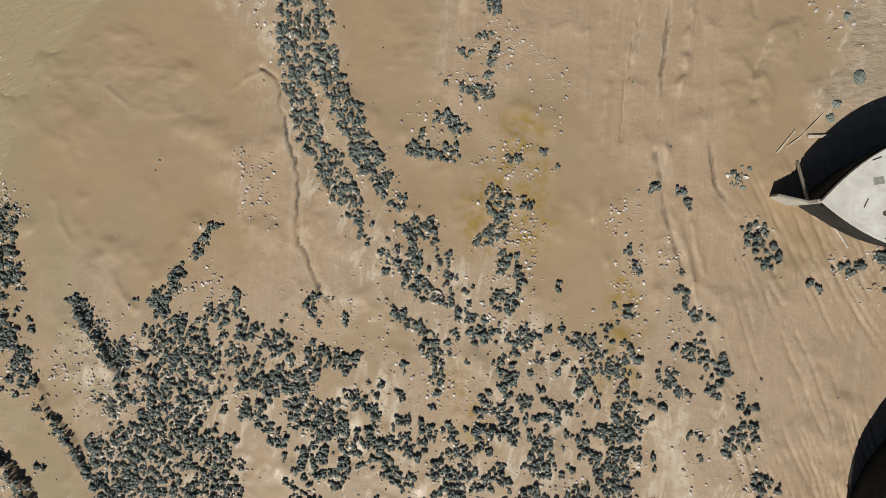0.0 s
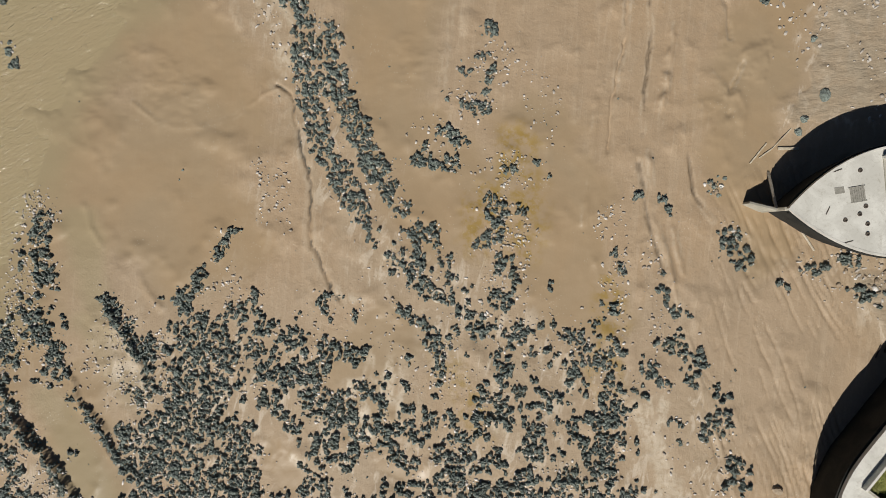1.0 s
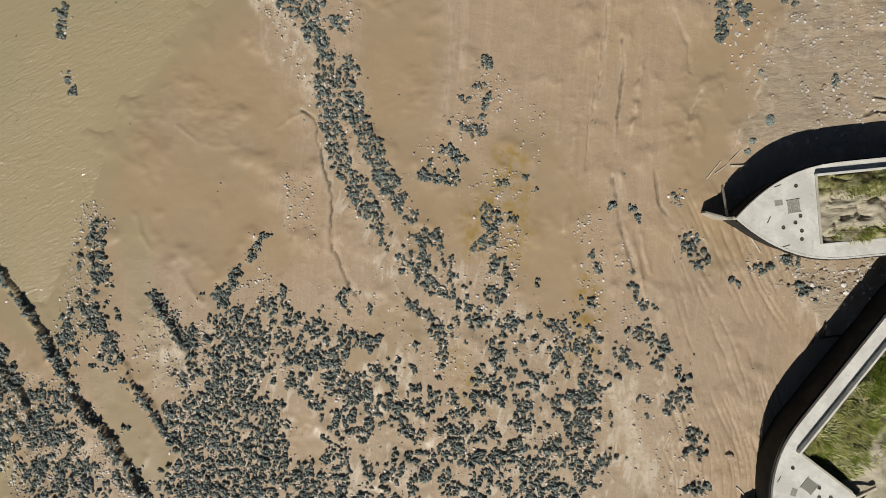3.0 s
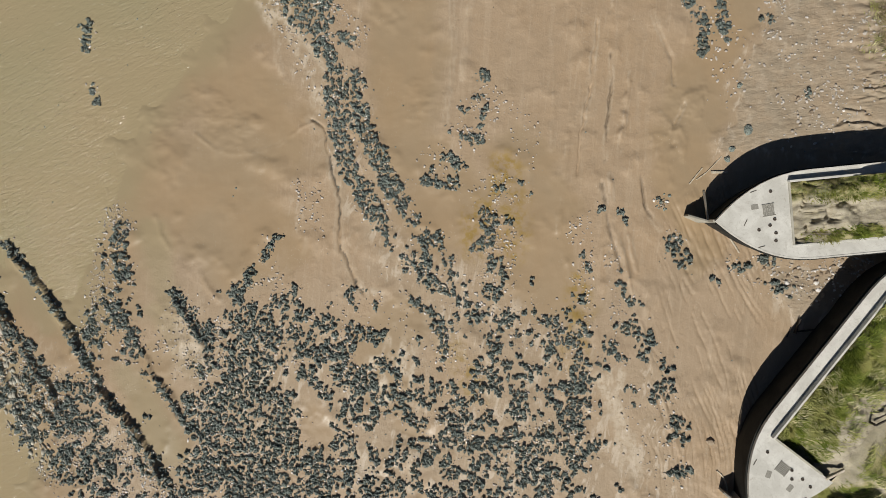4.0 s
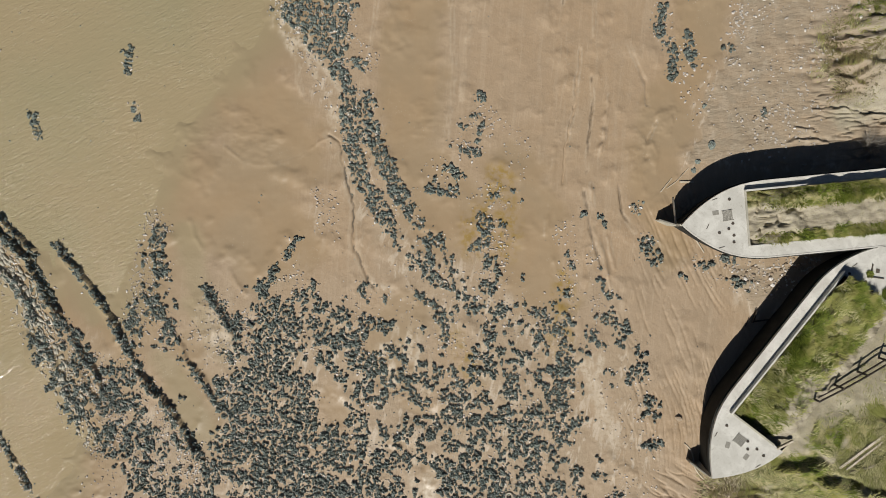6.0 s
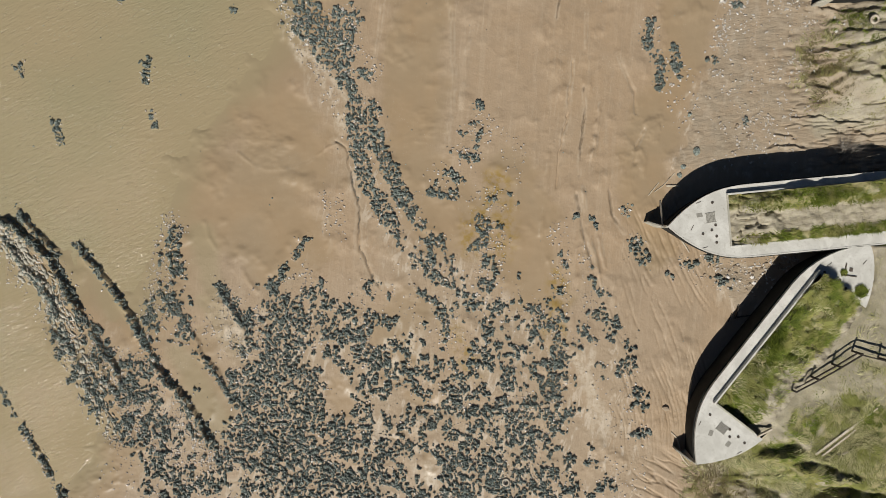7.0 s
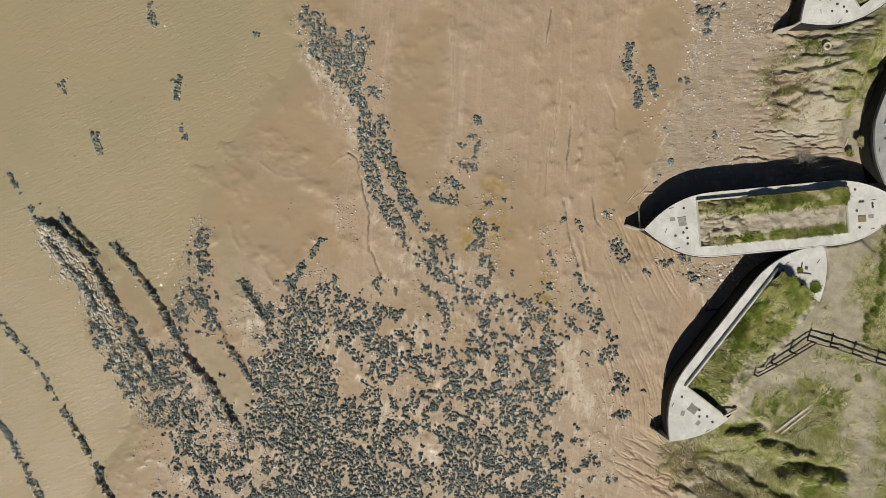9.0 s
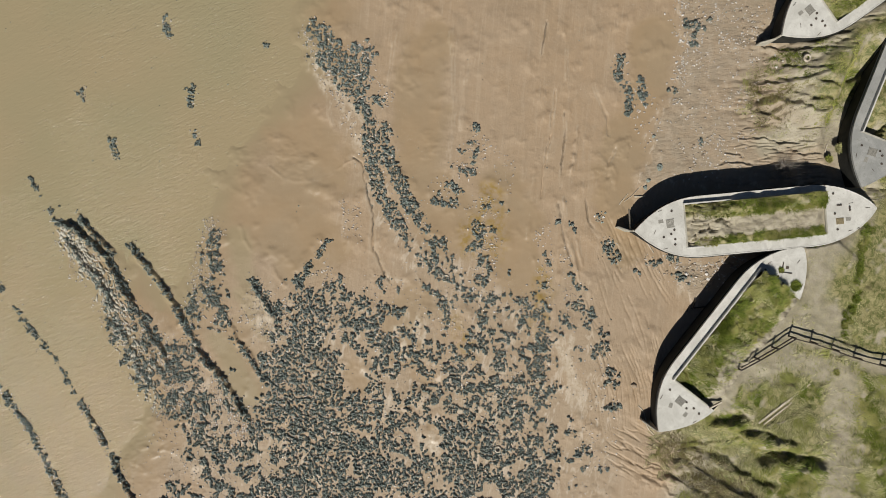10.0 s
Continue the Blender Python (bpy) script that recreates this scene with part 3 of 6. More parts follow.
# from west to east
WET_1 = [
    ([(-29.7, -17.9), (-32.1, -22.5)], 3.0),
    ([(-22.3, -11.0), (-20.0, -15.6)], 1.5),
    ([(-21.7, -7.6), (-20.6, -11.0), (-19.5, -14.4)], 1.6),
    ([(-18.3, -20.2), (-17.5, -21.9)], 0.8),
    ([(-13.1, 9.4), (-18.2, 5.5), (-14.3, 1.6)], 4.5),
    ([(-9.5, -11.5), (-8.6, -13.3)], 1.0),
    ([(-5.8, -8.1), (-4.1, -8.6)], 1.2),
    ([(-4.3, -15.6), (-3.7, -15.3)], 0.6),
    ([(-4.1, -9.8), (-5.2, -6.4), (-3.0, -5.2)], 2.2),
    ([(-3.2, -12.2), (-1.5, -12.7)], 0.6),
    ([(-1.9, 20.6), (-3.0, 14.0), (-2.7, 6.7)], 2.6),
    ([(-1.5, -17.5), (-1.5, -19.8)], 0.7),
    ([(-1.3, 2.7), (-0.2, 1.6), (1.5, 3.3)], 2.6),
    ([(6.0, 5.6), (6.6, -0.1), (7.8, -2.9)], 3.0),
    ([(16.5, 3.9), (16.8, 1.1)], 1.0),
]
WET_2 = [
    ([(20.5, 21.8), (20.0, 16.3), (17.5, 11.2), (16.4, 8.4), (16.5, 5.9), (16.8, 2.8), (18.2, 0.5)], 2.2),
]
WET = WET_1 + WET_2
SHINGLE = [(22.9, 27.4), (22.5, 22.9), (22.2, 19.1), (21.8, 14.6), (20.1, 13.8), (18.6, 13.2), (18.4, 10.7), (18.2, 6.7), (20.1, 6.8), (43.2, 6.8), (45.3, 14.1), (45.0, 27.4)]
CLODDY = [(21.0, -0.1), (30.6, -0.1), (27.3, -5.1), (24.2, -6.2), (23.0, -4.0)]
COARSE = [([(-5.2, 8.3), (-1.8, 1.6), (0.4, -4.1), (6.1, -6.3)], 4.0), ([(-16.6, -8.7), (-8.1, -9.8), (0.5, -14.3), (9.0, -14.3), (11.9, -20.0), (-5.2, -23.6), (-17.8, -22.5)], 5.0), ([(-25.8, -20.2), (-21.2, -22.5)], 3.0), ([(-28.0, -11.0), (-22.3, -16.7)], 1.6), ([(-23.9, 1.0), (-24.5, -6.4)], 1.0), ([(-13.1, 18.4), (-9.7, 12.8), (-7.5, 6.7)], 1.6), ([(14.1, -8.6), (15.3, -20.0)], 1.5), ([(-36.4, -1.9), (-31.9, -8.7), (-26.3, -15.6)], 2.0), ([(-29.6, -4.7), (-27.9, -8.1)], 1.0), ([(-13.2, -1.3), (-10.9, 2.7)], 1.5)]
ALGAE = [([(4.3, 5.6), (4.9, 2.8), (4.4, 0.5)], 1.3), ([(2.1, 0.5), (2.7, 2.7)], 1.2), ([(9.5, -1.8), (9.2, -7.4)], 1.0), ([(0.4, -6.3), (2.2, -9.7)], 1.2)]
PALE = [
    ([(11.8, -9.1), (12.7, -12.0), (13.3, -15.4)], 0.9),
    ([(-2.5, -14.3), (-2.6, -16.9)], 0.4), ([(-1.8, -18.4), (-1.2, -20.1)], 0.6), ([(1.6, -15.0), (2.5, -16.0)], 0.5), ([(-5.2, -8.1), (-4.5, -10.1)], 0.6), ([(3.0, -7.5), (3.3, -9.7)], 0.5), ([(4.7, -10.9), (5.6, -12.0)], 0.5), ([(-7.8, -19.0), (-7.5, -20.1)], 0.5), ([(5.8, -5.2), (6.4, -6.3)], 0.4), ([(-2.9, -17.8), (-2.6, -19.5)], 0.3), ([(-6.5, -14.4), (-5.8, -16.1)], 0.7),
    ([(-18.8, -5.3), (-17.7, -7.5)], 0.5), ([(-5.8, -2.4), (-4.9, -2.9)], 0.5),
    ([(-13.1, 18.4), (-10.9, 15.0), (-8.6, 10.6)], 0.8), 
    ([(3.9, -18.3), (6.2, -18.9)], 1.0), ([(-3.0, -7.2), (-2.7, -8.6)], 1.2),
]


FILM = [([(-23.1, -8.7), (-21.4, -11.5), (-20.0, -14.4)], 1.3), ([(-20.5, -4.1), (-18.8, -6.4), (-17.8, -8.1)], 1.0), ([(-30.7, -1.3), (-28.8, -5.3)], 0.8), ([(-21.1, 1.5), (-20.0, -3.0)], 1.2)]
SANDBAR = [([(11.8, -10.4), (12.5, -12.3), (13.3, -14.3), (13.6, -15.5)], 0.55), ([(-1.2, -19.2), (-0.9, -20.1)], 0.3), ([(-5.8, -15.0), (-5.4, -16.0)], 0.3), ([(-8.6, -11.8), (-8.2, -12.2)], 0.22), ([(4.8, -22.4), (5.4, -22.8)], 0.5), ([(8.2, -19.2), (8.5, -20.1)], 0.35), ([(-17.7, -6.4), (-17.0, -8.1)], 0.3), ([(-11.4, 16.7), (-9.7, 14.8), (-8.6, 13.1)], 0.3)]


def mask(x, y, strokes, wobble):
    total = np.zeros(np.shape(x))
    for pts, width in strokes:
        d, _ = line_dist(x, y, pts, 4.5 * width)
        total = np.maximum(total, smooth(width * 1.4, width * 0.4, d + wobble * width))
    return total


GRID = {}


def read_grid(x, y, key="z"):
    """Height of the built ground (or metres into the bank) at places inside its fine part."""
    xs, ys, a = GRID["xs"], GRID["ys"], GRID[key]
    i, j = np.clip(np.searchsorted(xs, x) - 1, 0, len(xs) - 2), np.clip(np.searchsorted(ys, y) - 1, 0, len(ys) - 2)
    fx, fy = (x - xs[i]) / (xs[i + 1] - xs[i]), (y - ys[j]) / (ys[j + 1] - ys[j])
    return (a[j, i] * (1 - fx) + a[j, i + 1] * fx) * (1 - fy) + (a[j + 1, i] * (1 - fx) + a[j + 1, i + 1] * fx) * fy


def build_ground():
    xs, ys = axis(-47, 47, 0.15, 3500, ((-10.5, -4.5), (8.0, 24.0))), axis(-31, 32, 0.15, 3500, ((-26, -16), (7.5, 12.5)))
    x, y = [a.ravel() for a in np.meshgrid(xs, ys)]
    z, shore, bank = terrain(x, y)
    nx, ny = len(xs), len(ys)
    i = (np.arange(ny - 1)[:, None] * nx + np.arange(nx - 1)[None, :]).ravel()
    me = mesh_np("ground", np.stack([x, y, z], 1), np.stack([i, i + 1, i + nx + 1, i + nx], 1), GROUND)
    n1, n2 = fbm(x / 3 + 40, y / 3), fbm(x / 0.9, y / 0.9 + 30)
    wob = (n1 - 0.5) * 1.2 + (n2 - 0.5) * 0.5
    zone = np.ones((len(x), 4), np.float32)
    zone[:, 0] = np.maximum(mask(x, y, WET, wob), smooth(7, 1.5, shore + 6 * (n1 - 0.5)))
    zone[:, 1] = mask(x, y, ALGAE, wob)
    zone[:, 3] = np.maximum(smooth(3.2, -0.2, shore + 3 * (n1 - 0.5)), 0.8 * mask(x, y, FILM, wob * 0.6))
    levee, warp = np.zeros(len(x)), x + (fbm(x / 1.6 + 5, y / 1.6) - 0.5) * 0.5
    breaks, gaps = smooth(0.4, 0.6, fbm(x / 1.2 + 33, y / 2.4, 3)), smooth(0.25, 0.42, fbm(x / 3 + 20, y / 1.8, 3))
    for pts, width, depth in GROOVES:
        d, _ = line_dist(warp, y, pts, 2.0)
        levee = np.maximum(levee, smooth(0.13, 0.03, np.abs(d - 0.14)) * breaks * (0.3 if abs(depth) > 0.04 else 0.1))
    d = GRID["scarp"]
    levee = np.maximum(levee, smooth(0.22, 0.05, np.abs(d - 0.25)) * 0.4 * n2)
    zone[:, 2] = mask(x, y, PALE, wob * 2.0) * smooth(0.35, 0.6, fbm(x / 0.35 + 2, y / 0.9, 3)) + levee
    zone[:, 2] = np.clip(np.maximum(zone[:, 2], 0.95 * mask(x, y, SANDBAR, wob * 0.7)), 0, 1)
    turf = bank + 1.8 * smooth(-12, -16, y)
    soil, top = mask(x, y, PATHS, wob * 0.7), smooth(0.2, 1.8, turf + 3 * (n1 - 0.5))
    ends = np.ones((len(x), 4), np.float32)
    ends[:, 1] = np.maximum(smooth(-3, 0, turf), soil)
    ends[:, 0] = top * (1 - 0.8 * soil) * smooth(0.22, 0.42, n2)
    crack_dark = np.zeros(len(x))
    for pts, width, depth in GROOVES:
        if depth < -0.1:
            d, _ = line_dist(warp, y, pts, 2.0)
            crack_dark = np.maximum(crack_dark, smooth(0.12, 0.03, d) * gaps)
    d = GRID["scarp"]
    # third channel darkens recesses and ridges: wetness and weed, plus shade as colour
    ends[:, 2] = np.maximum(np.maximum(0.55 * crack_dark, 0.85 * smooth(0.075, 0.03, d) * smooth(0.25, 0.45, n2)), 0.55 * GRID["rock"] * smooth(0.45, 0.6, fbm(x / 0.4 + 50, y / 0.4, 2)))
    ends[:, 3] = np.maximum(np.maximum(smooth(-0.5, 0.7, signed(x, y, SHINGLE, 5) + 1.2 * (n1 - 0.5) + 0.9 * (n2 - 0.5)), smooth(-0.8, 1.5, signed(x, y, CLODDY, 4))), 0.75 * mask(x, y, COARSE, wob)) * (1 - zone[:, 0])
    for name, data in (("zone", zone), ("bank", ends)):
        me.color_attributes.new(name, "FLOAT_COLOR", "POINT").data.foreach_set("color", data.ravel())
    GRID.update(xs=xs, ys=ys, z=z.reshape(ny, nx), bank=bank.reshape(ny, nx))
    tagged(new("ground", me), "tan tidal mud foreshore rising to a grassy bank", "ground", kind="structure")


build_ground()
bm = bmesh.new()
box(bm, (-3400, -3400, -3.0), (-4, 3400, 0.0))
tagged(part("water", bm, WATER), "murky brown river water with small wind ripples", "water", kind="structure")


# ---- barges ----
def outline(count=28, u0=0.0, u1=BARGE_LENGTH, length=BARGE_LENGTH):
    us = u0 + (u1 - u0) * (0.5 - 0.5 * np.cos(np.linspace(0, math.pi, count)))
    return [(float(u), max(float(half_beam(u, length)), 0.0)) for u in us]


def slab(bm, pts, z0, z1):
    """A flat plate with the given outline."""
    low = [bm.verts.new((x, y, z0)) for x, y in pts]
    top = [bm.verts.new((x, y, z1)) for x, y in pts]
    n = len(pts)
    bm.faces.new(top)
    bm.faces.new(low[::-1])
    for k in range(n):
        bm.faces.new((low[k], low[(k + 1) % n], top[(k + 1) % n], top[k]))


def end_plate(u0, u1, length, left, right, count=22):
    side = outline(count, u0, u1, length)
    tip = [(0.0, 0.0)] if u0 == 0 else [(length, 0.0)]
    side = side[1:] if u0 == 0 else side[:-1]
    lo, hi = [(u, -v * right) for u, v in side], [(u, v * left) for u, v in side[::-1]]
    return tip + lo + hi if u0 == 0 else lo + tip + hi


FITTING_KINDS = {
    "bollard": ("bollard", IRON, "rusty iron bollard"), "scupper": ("deck_fitting", IRON, "rusty iron ring"), "cleat": ("cleat", IRON, "rusty iron cleat"), "plate": ("deck_plate", GRATE, "grey worn plate"),
    "hatch": ("deck_hatch", MOSSY, "brown mossy hatch"), "frame": ("hatch_frame", IRON, "dark iron hatch frame"), "grate": ("deck_hatch", GRATE, "weathered grey hatch"),
}


def build_barge(barge, label, fittings, rudder=-30, sides=(-1, 1), plate=None):
    plate, length = plate or CONCRETE, LENGTHS[BARGES.index(barge)]
    left, right = (0.9, 1.01) if barge is BARGES[0] else (1.0, 1.0)
    ox, oy, a = barge
    hull = new("concrete_barge")
    hull.matrix_world = pose(ox, oy, 0, 0, 0, a)
    tagged(hull, label, "barge", "beached barges")
    # hull shell, tapering a little towards the keel
    bm = bmesh.new()
    rings = []
    for z, inset, rake in ((-1.2, 0.45, 0.35), (0.6, 0.18, 0.15), (2.2, 0.05, 0.05), (DECK - 0.22, 0.0, 0.0)):
        side = outline(40, 0.0, length, length)
        ring = [(rake + u * (1 - 2 * rake / length), max(v - inset * min(1, v), 0.0)) for u, v in side]
        rings.append([bm.verts.new((u, -v * right, z)) for u, v in ring] + [bm.verts.new((u, v * left, z)) for u, v in ring[-2:0:-1]])
    for lo, hi in zip(rings, rings[1:]):
        for k in range(len(lo)):
            bm.faces.new((lo[k], lo[(k + 1) % len(lo)], hi[(k + 1) % len(lo)], hi[k]))
    # side colour has its shade painted in, besides the stains
    part("hull_side", bm, SHADED_HULL, hull, "weathered stained concrete side with shade painted into its colour", True)
    z0, z1 = DECK - 0.22, DECK
    bm = bmesh.new()
    slab(bm, end_plate(0.0, HOLD_A, length, left, right), z0, z1)
    part("end_deck", bm, plate, hull)
    bm = bmesh.new()
    slab(bm, end_plate(HOLD_B, length, length, left, right), z0, z1)
    part("end_deck", bm, plate, hull)
    for s in sides:
        side = [(u, v * (left if s > 0 else right)) for u, v in outline(18, HOLD_A + 0.004, HOLD_B - 0.004, length)]
        bm = bmesh.new()
        slab(bm, [(u, s * v) for u, v in side] + [(side[-1][0], s * HOLD_HALF), (side[0][0], s * HOLD_HALF)], z0, z1 - 0.012)
        part("side_deck", bm, plate, hull)
        bm = bmesh.new()
        box(bm, (HOLD_A - 0.1, s * HOLD_HALF - 0.07, z0), (HOLD_B + 0.1, s * HOLD_HALF + 0.07, DECK + (0.36 if s > 0 else 0.03)), None, 0.012)
        part("hold_coaming", bm, CONCRETE, hull)
    for u in (HOLD_A, HOLD_B):
        bm = bmesh.new()
        box(bm, (u - 0.07, -HOLD_HALF + 0.074, z0), (u + 0.07, HOLD_HALF - 0.074, DECK + 0.06), None, 0.012)
        part("hold_coaming", bm, WORN, hull)
    # worn kerb along the deck edge
    for s in sides:
        bm = bmesh.new()
        side = [(u, v * (left if s > 0 else right)) for u, v in outline(36, 0.3, length - 0.3, length)]
        top = [[bm.verts.new((u, s * max(v - off, 0.02), z)) for off, z in ((0.0, DECK - 0.02), (0.0, DECK + 0.015), (0.1, DECK + 0.015), (0.12, DECK - 0.02))] for u, v in side]
        for p, q in zip(top, top[1:]):
            for k in range(3):
                bm.faces.new((p[k], p[k + 1], q[k + 1], q[k]))
        part("kerb", bm, plate, hull)
    # rubbing strake along the deck edge
    for s in sides:
        bm = bmesh.new()
        side = [(u, v * (left if s > 0 else right)) for u, v in outline(36, 0.15, length - 0.15, length)]
        a_, b_ = [], []
        for u, v in side:
            a_.append([bm.verts.new((u, s * (v + 0.01), z)) for z in (DECK - 0.5, DECK - 0.28)])
            b_.append([bm.verts.new((u, s * (v + 0.09), z)) for z in (DECK - 0.48, DECK - 0.30)])
        for k in range(len(side) - 1):
            bm.faces.new((a_[k][0], b_[k][0], b_[k + 1][0], a_[k + 1][0]))
            bm.faces.new((b_[k][0], b_[k][1], b_[k + 1][1], b_[k + 1][0]))
            bm.faces.new((b_[k][1], a_[k][1], a_[k + 1][1], b_[k + 1][1]))
        # same shade-darkened colour as the hull side
        part("rubbing_strake", bm, SHADED_HULL, hull)
    if rudder is not None:
        bm = bmesh.new()
        for v in box(bm, (-1.15, -0.08, -0.6), (-0.1, 0.08, 2.1), None, 0.03):
            if v.co.z > 1:
                v.co.z -= 1.05 * smooth(-0.2, -1.15, v.co.x)
        bmesh.ops.rotate(bm, verts=bm.verts, cent=(-0.1, 0, 0), matrix=Matrix.Rotation(radians(rudder), 3, "Z"))
        part("rudder", bm, WORN, hull, "worn pale rudder blade")
        bm = bmesh.new()
        box(bm, (-0.07, -0.1, -0.6), (0.3, 0.1, DECK - 0.24), None, 0.03)
        part("stern_post", bm, WORN, hull)
    for kind, u, v, turn in fittings:
        bm = bmesh.new()
        m = pose(u, v, DECK, 0, 0, turn)
        if kind == "bollard":
            for k in (-0.13, 0.13):
                made = bmesh.ops.create_cone(bm, cap_ends=True, segments=10, radius1=0.055, radius2=0.07, depth=0.12)["verts"]
                bmesh.ops.translate(bm, vec=(k, 0, 0.06), verts=made)
            box(bm, (-0.24, -0.08, 0.0), (0.24, 0.08, 0.02))
        elif kind == "scupper":
            rings = [[bm.verts.new((r * math.cos(k * 0.5236), r * math.sin(k * 0.5236), h)) for k in range(12)] for r, h in ((0.11, 0.0), (0.105, 0.05), (0.065, 0.055), (0.06, 0.006))]
            for lo, hi in zip(rings, rings[1:]):
                for k in range(12):
                    bm.faces.new((lo[k], lo[(k + 1) % 12], hi[(k + 1) % 12], hi[k]))
            bm.faces.new(rings[3])
        elif kind == "cleat":
            box(bm, (-0.22, -0.022, 0.0), (0.22, 0.022, 0.035), None, 0.01)
        elif kind == "plate":
            box(bm, (-0.24, -0.17, 0.0), (0.24, 0.17, 0.012), None, 0.004)
        elif kind == "hatch":
            box(bm, (-0.36, -0.3, 0.0), (0.36, 0.3, 0.05), None, 0.015)
            box(bm, (-0.29, -0.23, 0.05), (0.29, 0.23, 0.062), None, 0.004)
        elif kind == "frame":
            box(bm, (-0.5, -0.5, 0.0), (-0.42, 0.5, 0.09), None, 0.01)
            box(bm, (-0.418, 0.42, 0.0), (0.5, 0.5, 0.09), None, 0.01)
            box(bm, (-0.1, -0.12, 0.0), (0.2, 0.14, 0.05), None, 0.01)
        else:
            for k in range(7):
                box(bm, (-0.36 + k * 0.105, -0.36, 0.0), (-0.28 + k * 0.105, 0.36, 0.035))
            box(bm, (-0.4, -0.4, 0.0), (0.4, -0.36, 0.04))
            box(bm, (-0.4, 0.36, 0.0), (0.4, 0.4, 0.04))
        bmesh.ops.transform(bm, matrix=m, verts=bm.verts)
        title, stuff, words = FITTING_KINDS[kind]
        part(title, bm, stuff, hull, words)
    return hull


END_FITTINGS = [("scupper", 3.65, 1.56, 0), ("grate", 3.43, 0.38, 4), ("scupper", 3.77, -0.26, 0), ("scupper", 3.44, -0.63, 0), ("scupper", 2.71, -0.86, 0), ("scupper", 3.78, -1.16, 0), ("scupper", 3.74, -1.66, 0), ("cleat", 2.8, -1.97, 10), ("cleat", 2.56, 1.67, 15), ("plate", 2.56, 0.66, 3), ("cleat", 1.9, -0.3, 60)]
FAR_FITTINGS = [("scupper", 19.04, 1.76, 0), ("bollard", 19.53, 0.61, 0), ("scupper", 19.06, -0.15, 0), ("cleat", 20.65, 0.7, 5), ("bollard", 20.5, 0.21, 90), ("hatch", 19.49, -0.9, 0), ("plate", 20.3, -0.77, 0), ("scupper", 19.21, -1.67, 0), ("cleat", 20.39, -1.89, 10), ("scupper", 21.21, -1.77, 0), ("cleat", 22.2, 0.12, 0)]
BURIED_FITTINGS = [("scupper", 3.86, 1.7, 0), ("grate", 3.6, 0.23, 0), ("plate", 2.73, 0.71, 20), ("scupper", 3.88, -0.3, 0), ("scupper", 3.41, -0.67, 0), ("scupper", 3.83, -1.22, 0), ("scupper", 3.74, -1.93, 0), ("plate", 2.87, -0.95, 0), ("cleat", 2.86, -2.09, -20), ("cleat", 2.82, 1.91, 10), ("frame", 19.84, 0.06, 30), ("scupper", 18.45, 1.63, 0), ("scupper", 18.7, 0.29, 0), ("scupper", 18.45, -0.51, 0), ("cleat", 19.2, 1.72, -15), ("cleat", 21.0, -0.4, 0), ("cleat", 19.38, -2.1, 20)]
hull = build_barge(BARGES[0], "pale concrete barge beached on mud, hold full of soil", END_FITTINGS + FAR_FITTINGS)
bm = bmesh.new()
beam(bm, (0.0, 0.1, 1.75), (0.5, 2.1, 0.2), 0.14, 0.1, 0.015)
part("tiller", bm, PALE_WOOD, hull, "bleached timber tiller arm")
hull = build_barge(BARGES[1], "pale concrete barge half buried in the grassy bank", BURIED_FITTINGS, -85, sides=(1,))
bm = bmesh.new()
beam(bm, (4.75, -2.42, DECK - 0.05), (6.0, -2.98, DECK - 0.02), 0.16, 0.2, 0.02)
part("gunwale", bm, PALE_WOOD, hull, "broken pale end of the gunwale")
build_barge(BARGES[2], "pale grey concrete barge with grass in its hold", END_FITTINGS)
build_barge(BARGES[3], "grey concrete barge end overgrown with moss", END_FITTINGS, None, plate=OLD_CONCRETE)


def trodden(u, v):
    """How far the path has worn the grass beside the buried barge."""
    ox, oy, a = BARGES[1]
    c, s = math.cos(radians(a)), math.sin(radians(a))
    x, y = ox + u * c - v * s, oy + u * s + v * c
    return mask(x, y, PATHS, (fbm(x / 3 + 40, y / 3) - 0.5) * 0.9)


def build_fill(barge, level, swell, label, soil_spots, right=-HOLD_HALF + 0.08):
    """The soil that fills a hold, heaped in the middle."""
    us, vs = np.linspace(HOLD_A + 0.08, HOLD_B - 0.08, 110), np.linspace(right, HOLD_HALF - 0.08, 36)
    u, v = [a.ravel() for a in np.meshgrid(us, vs)]
    z = fill_height(u, v, level, swell, barge[2])
    i = (np.arange(len(vs) - 1)[:, None] * len(us) + np.arange(len(us) - 1)[None, :]).ravel()
    me = mesh_np("soil_fill", np.stack([u, v, z], 1), np.stack([i, i + 1, i + len(us) + 1, i + len(us)], 1), GROUND)
    ends = np.ones((len(u), 4), np.float32)
    n = fbm(u / 1.2 + barge[2], v / 1.2)
    ends[:, 1], ends[:, 2] = 1.0, 0.0
    ends[:, 0] = smooth(0.35, 0.6, n + soil_spots(u, v))
    me.color_attributes.new("bank", "FLOAT_COLOR", "POINT").data.foreach_set("color", ends.ravel())
    me.color_attributes.new("zone", "FLOAT_COLOR", "POINT").data.foreach_set("color", np.tile(np.array([0, 0, 0, 0], np.float32), len(u)))
    ob = new("soil_fill", me)
    ob.matrix_world = pose(barge[0], barge[1], 0, 0, 0, barge[2])
    tagged(ob, label, "soil", kind="stuff")


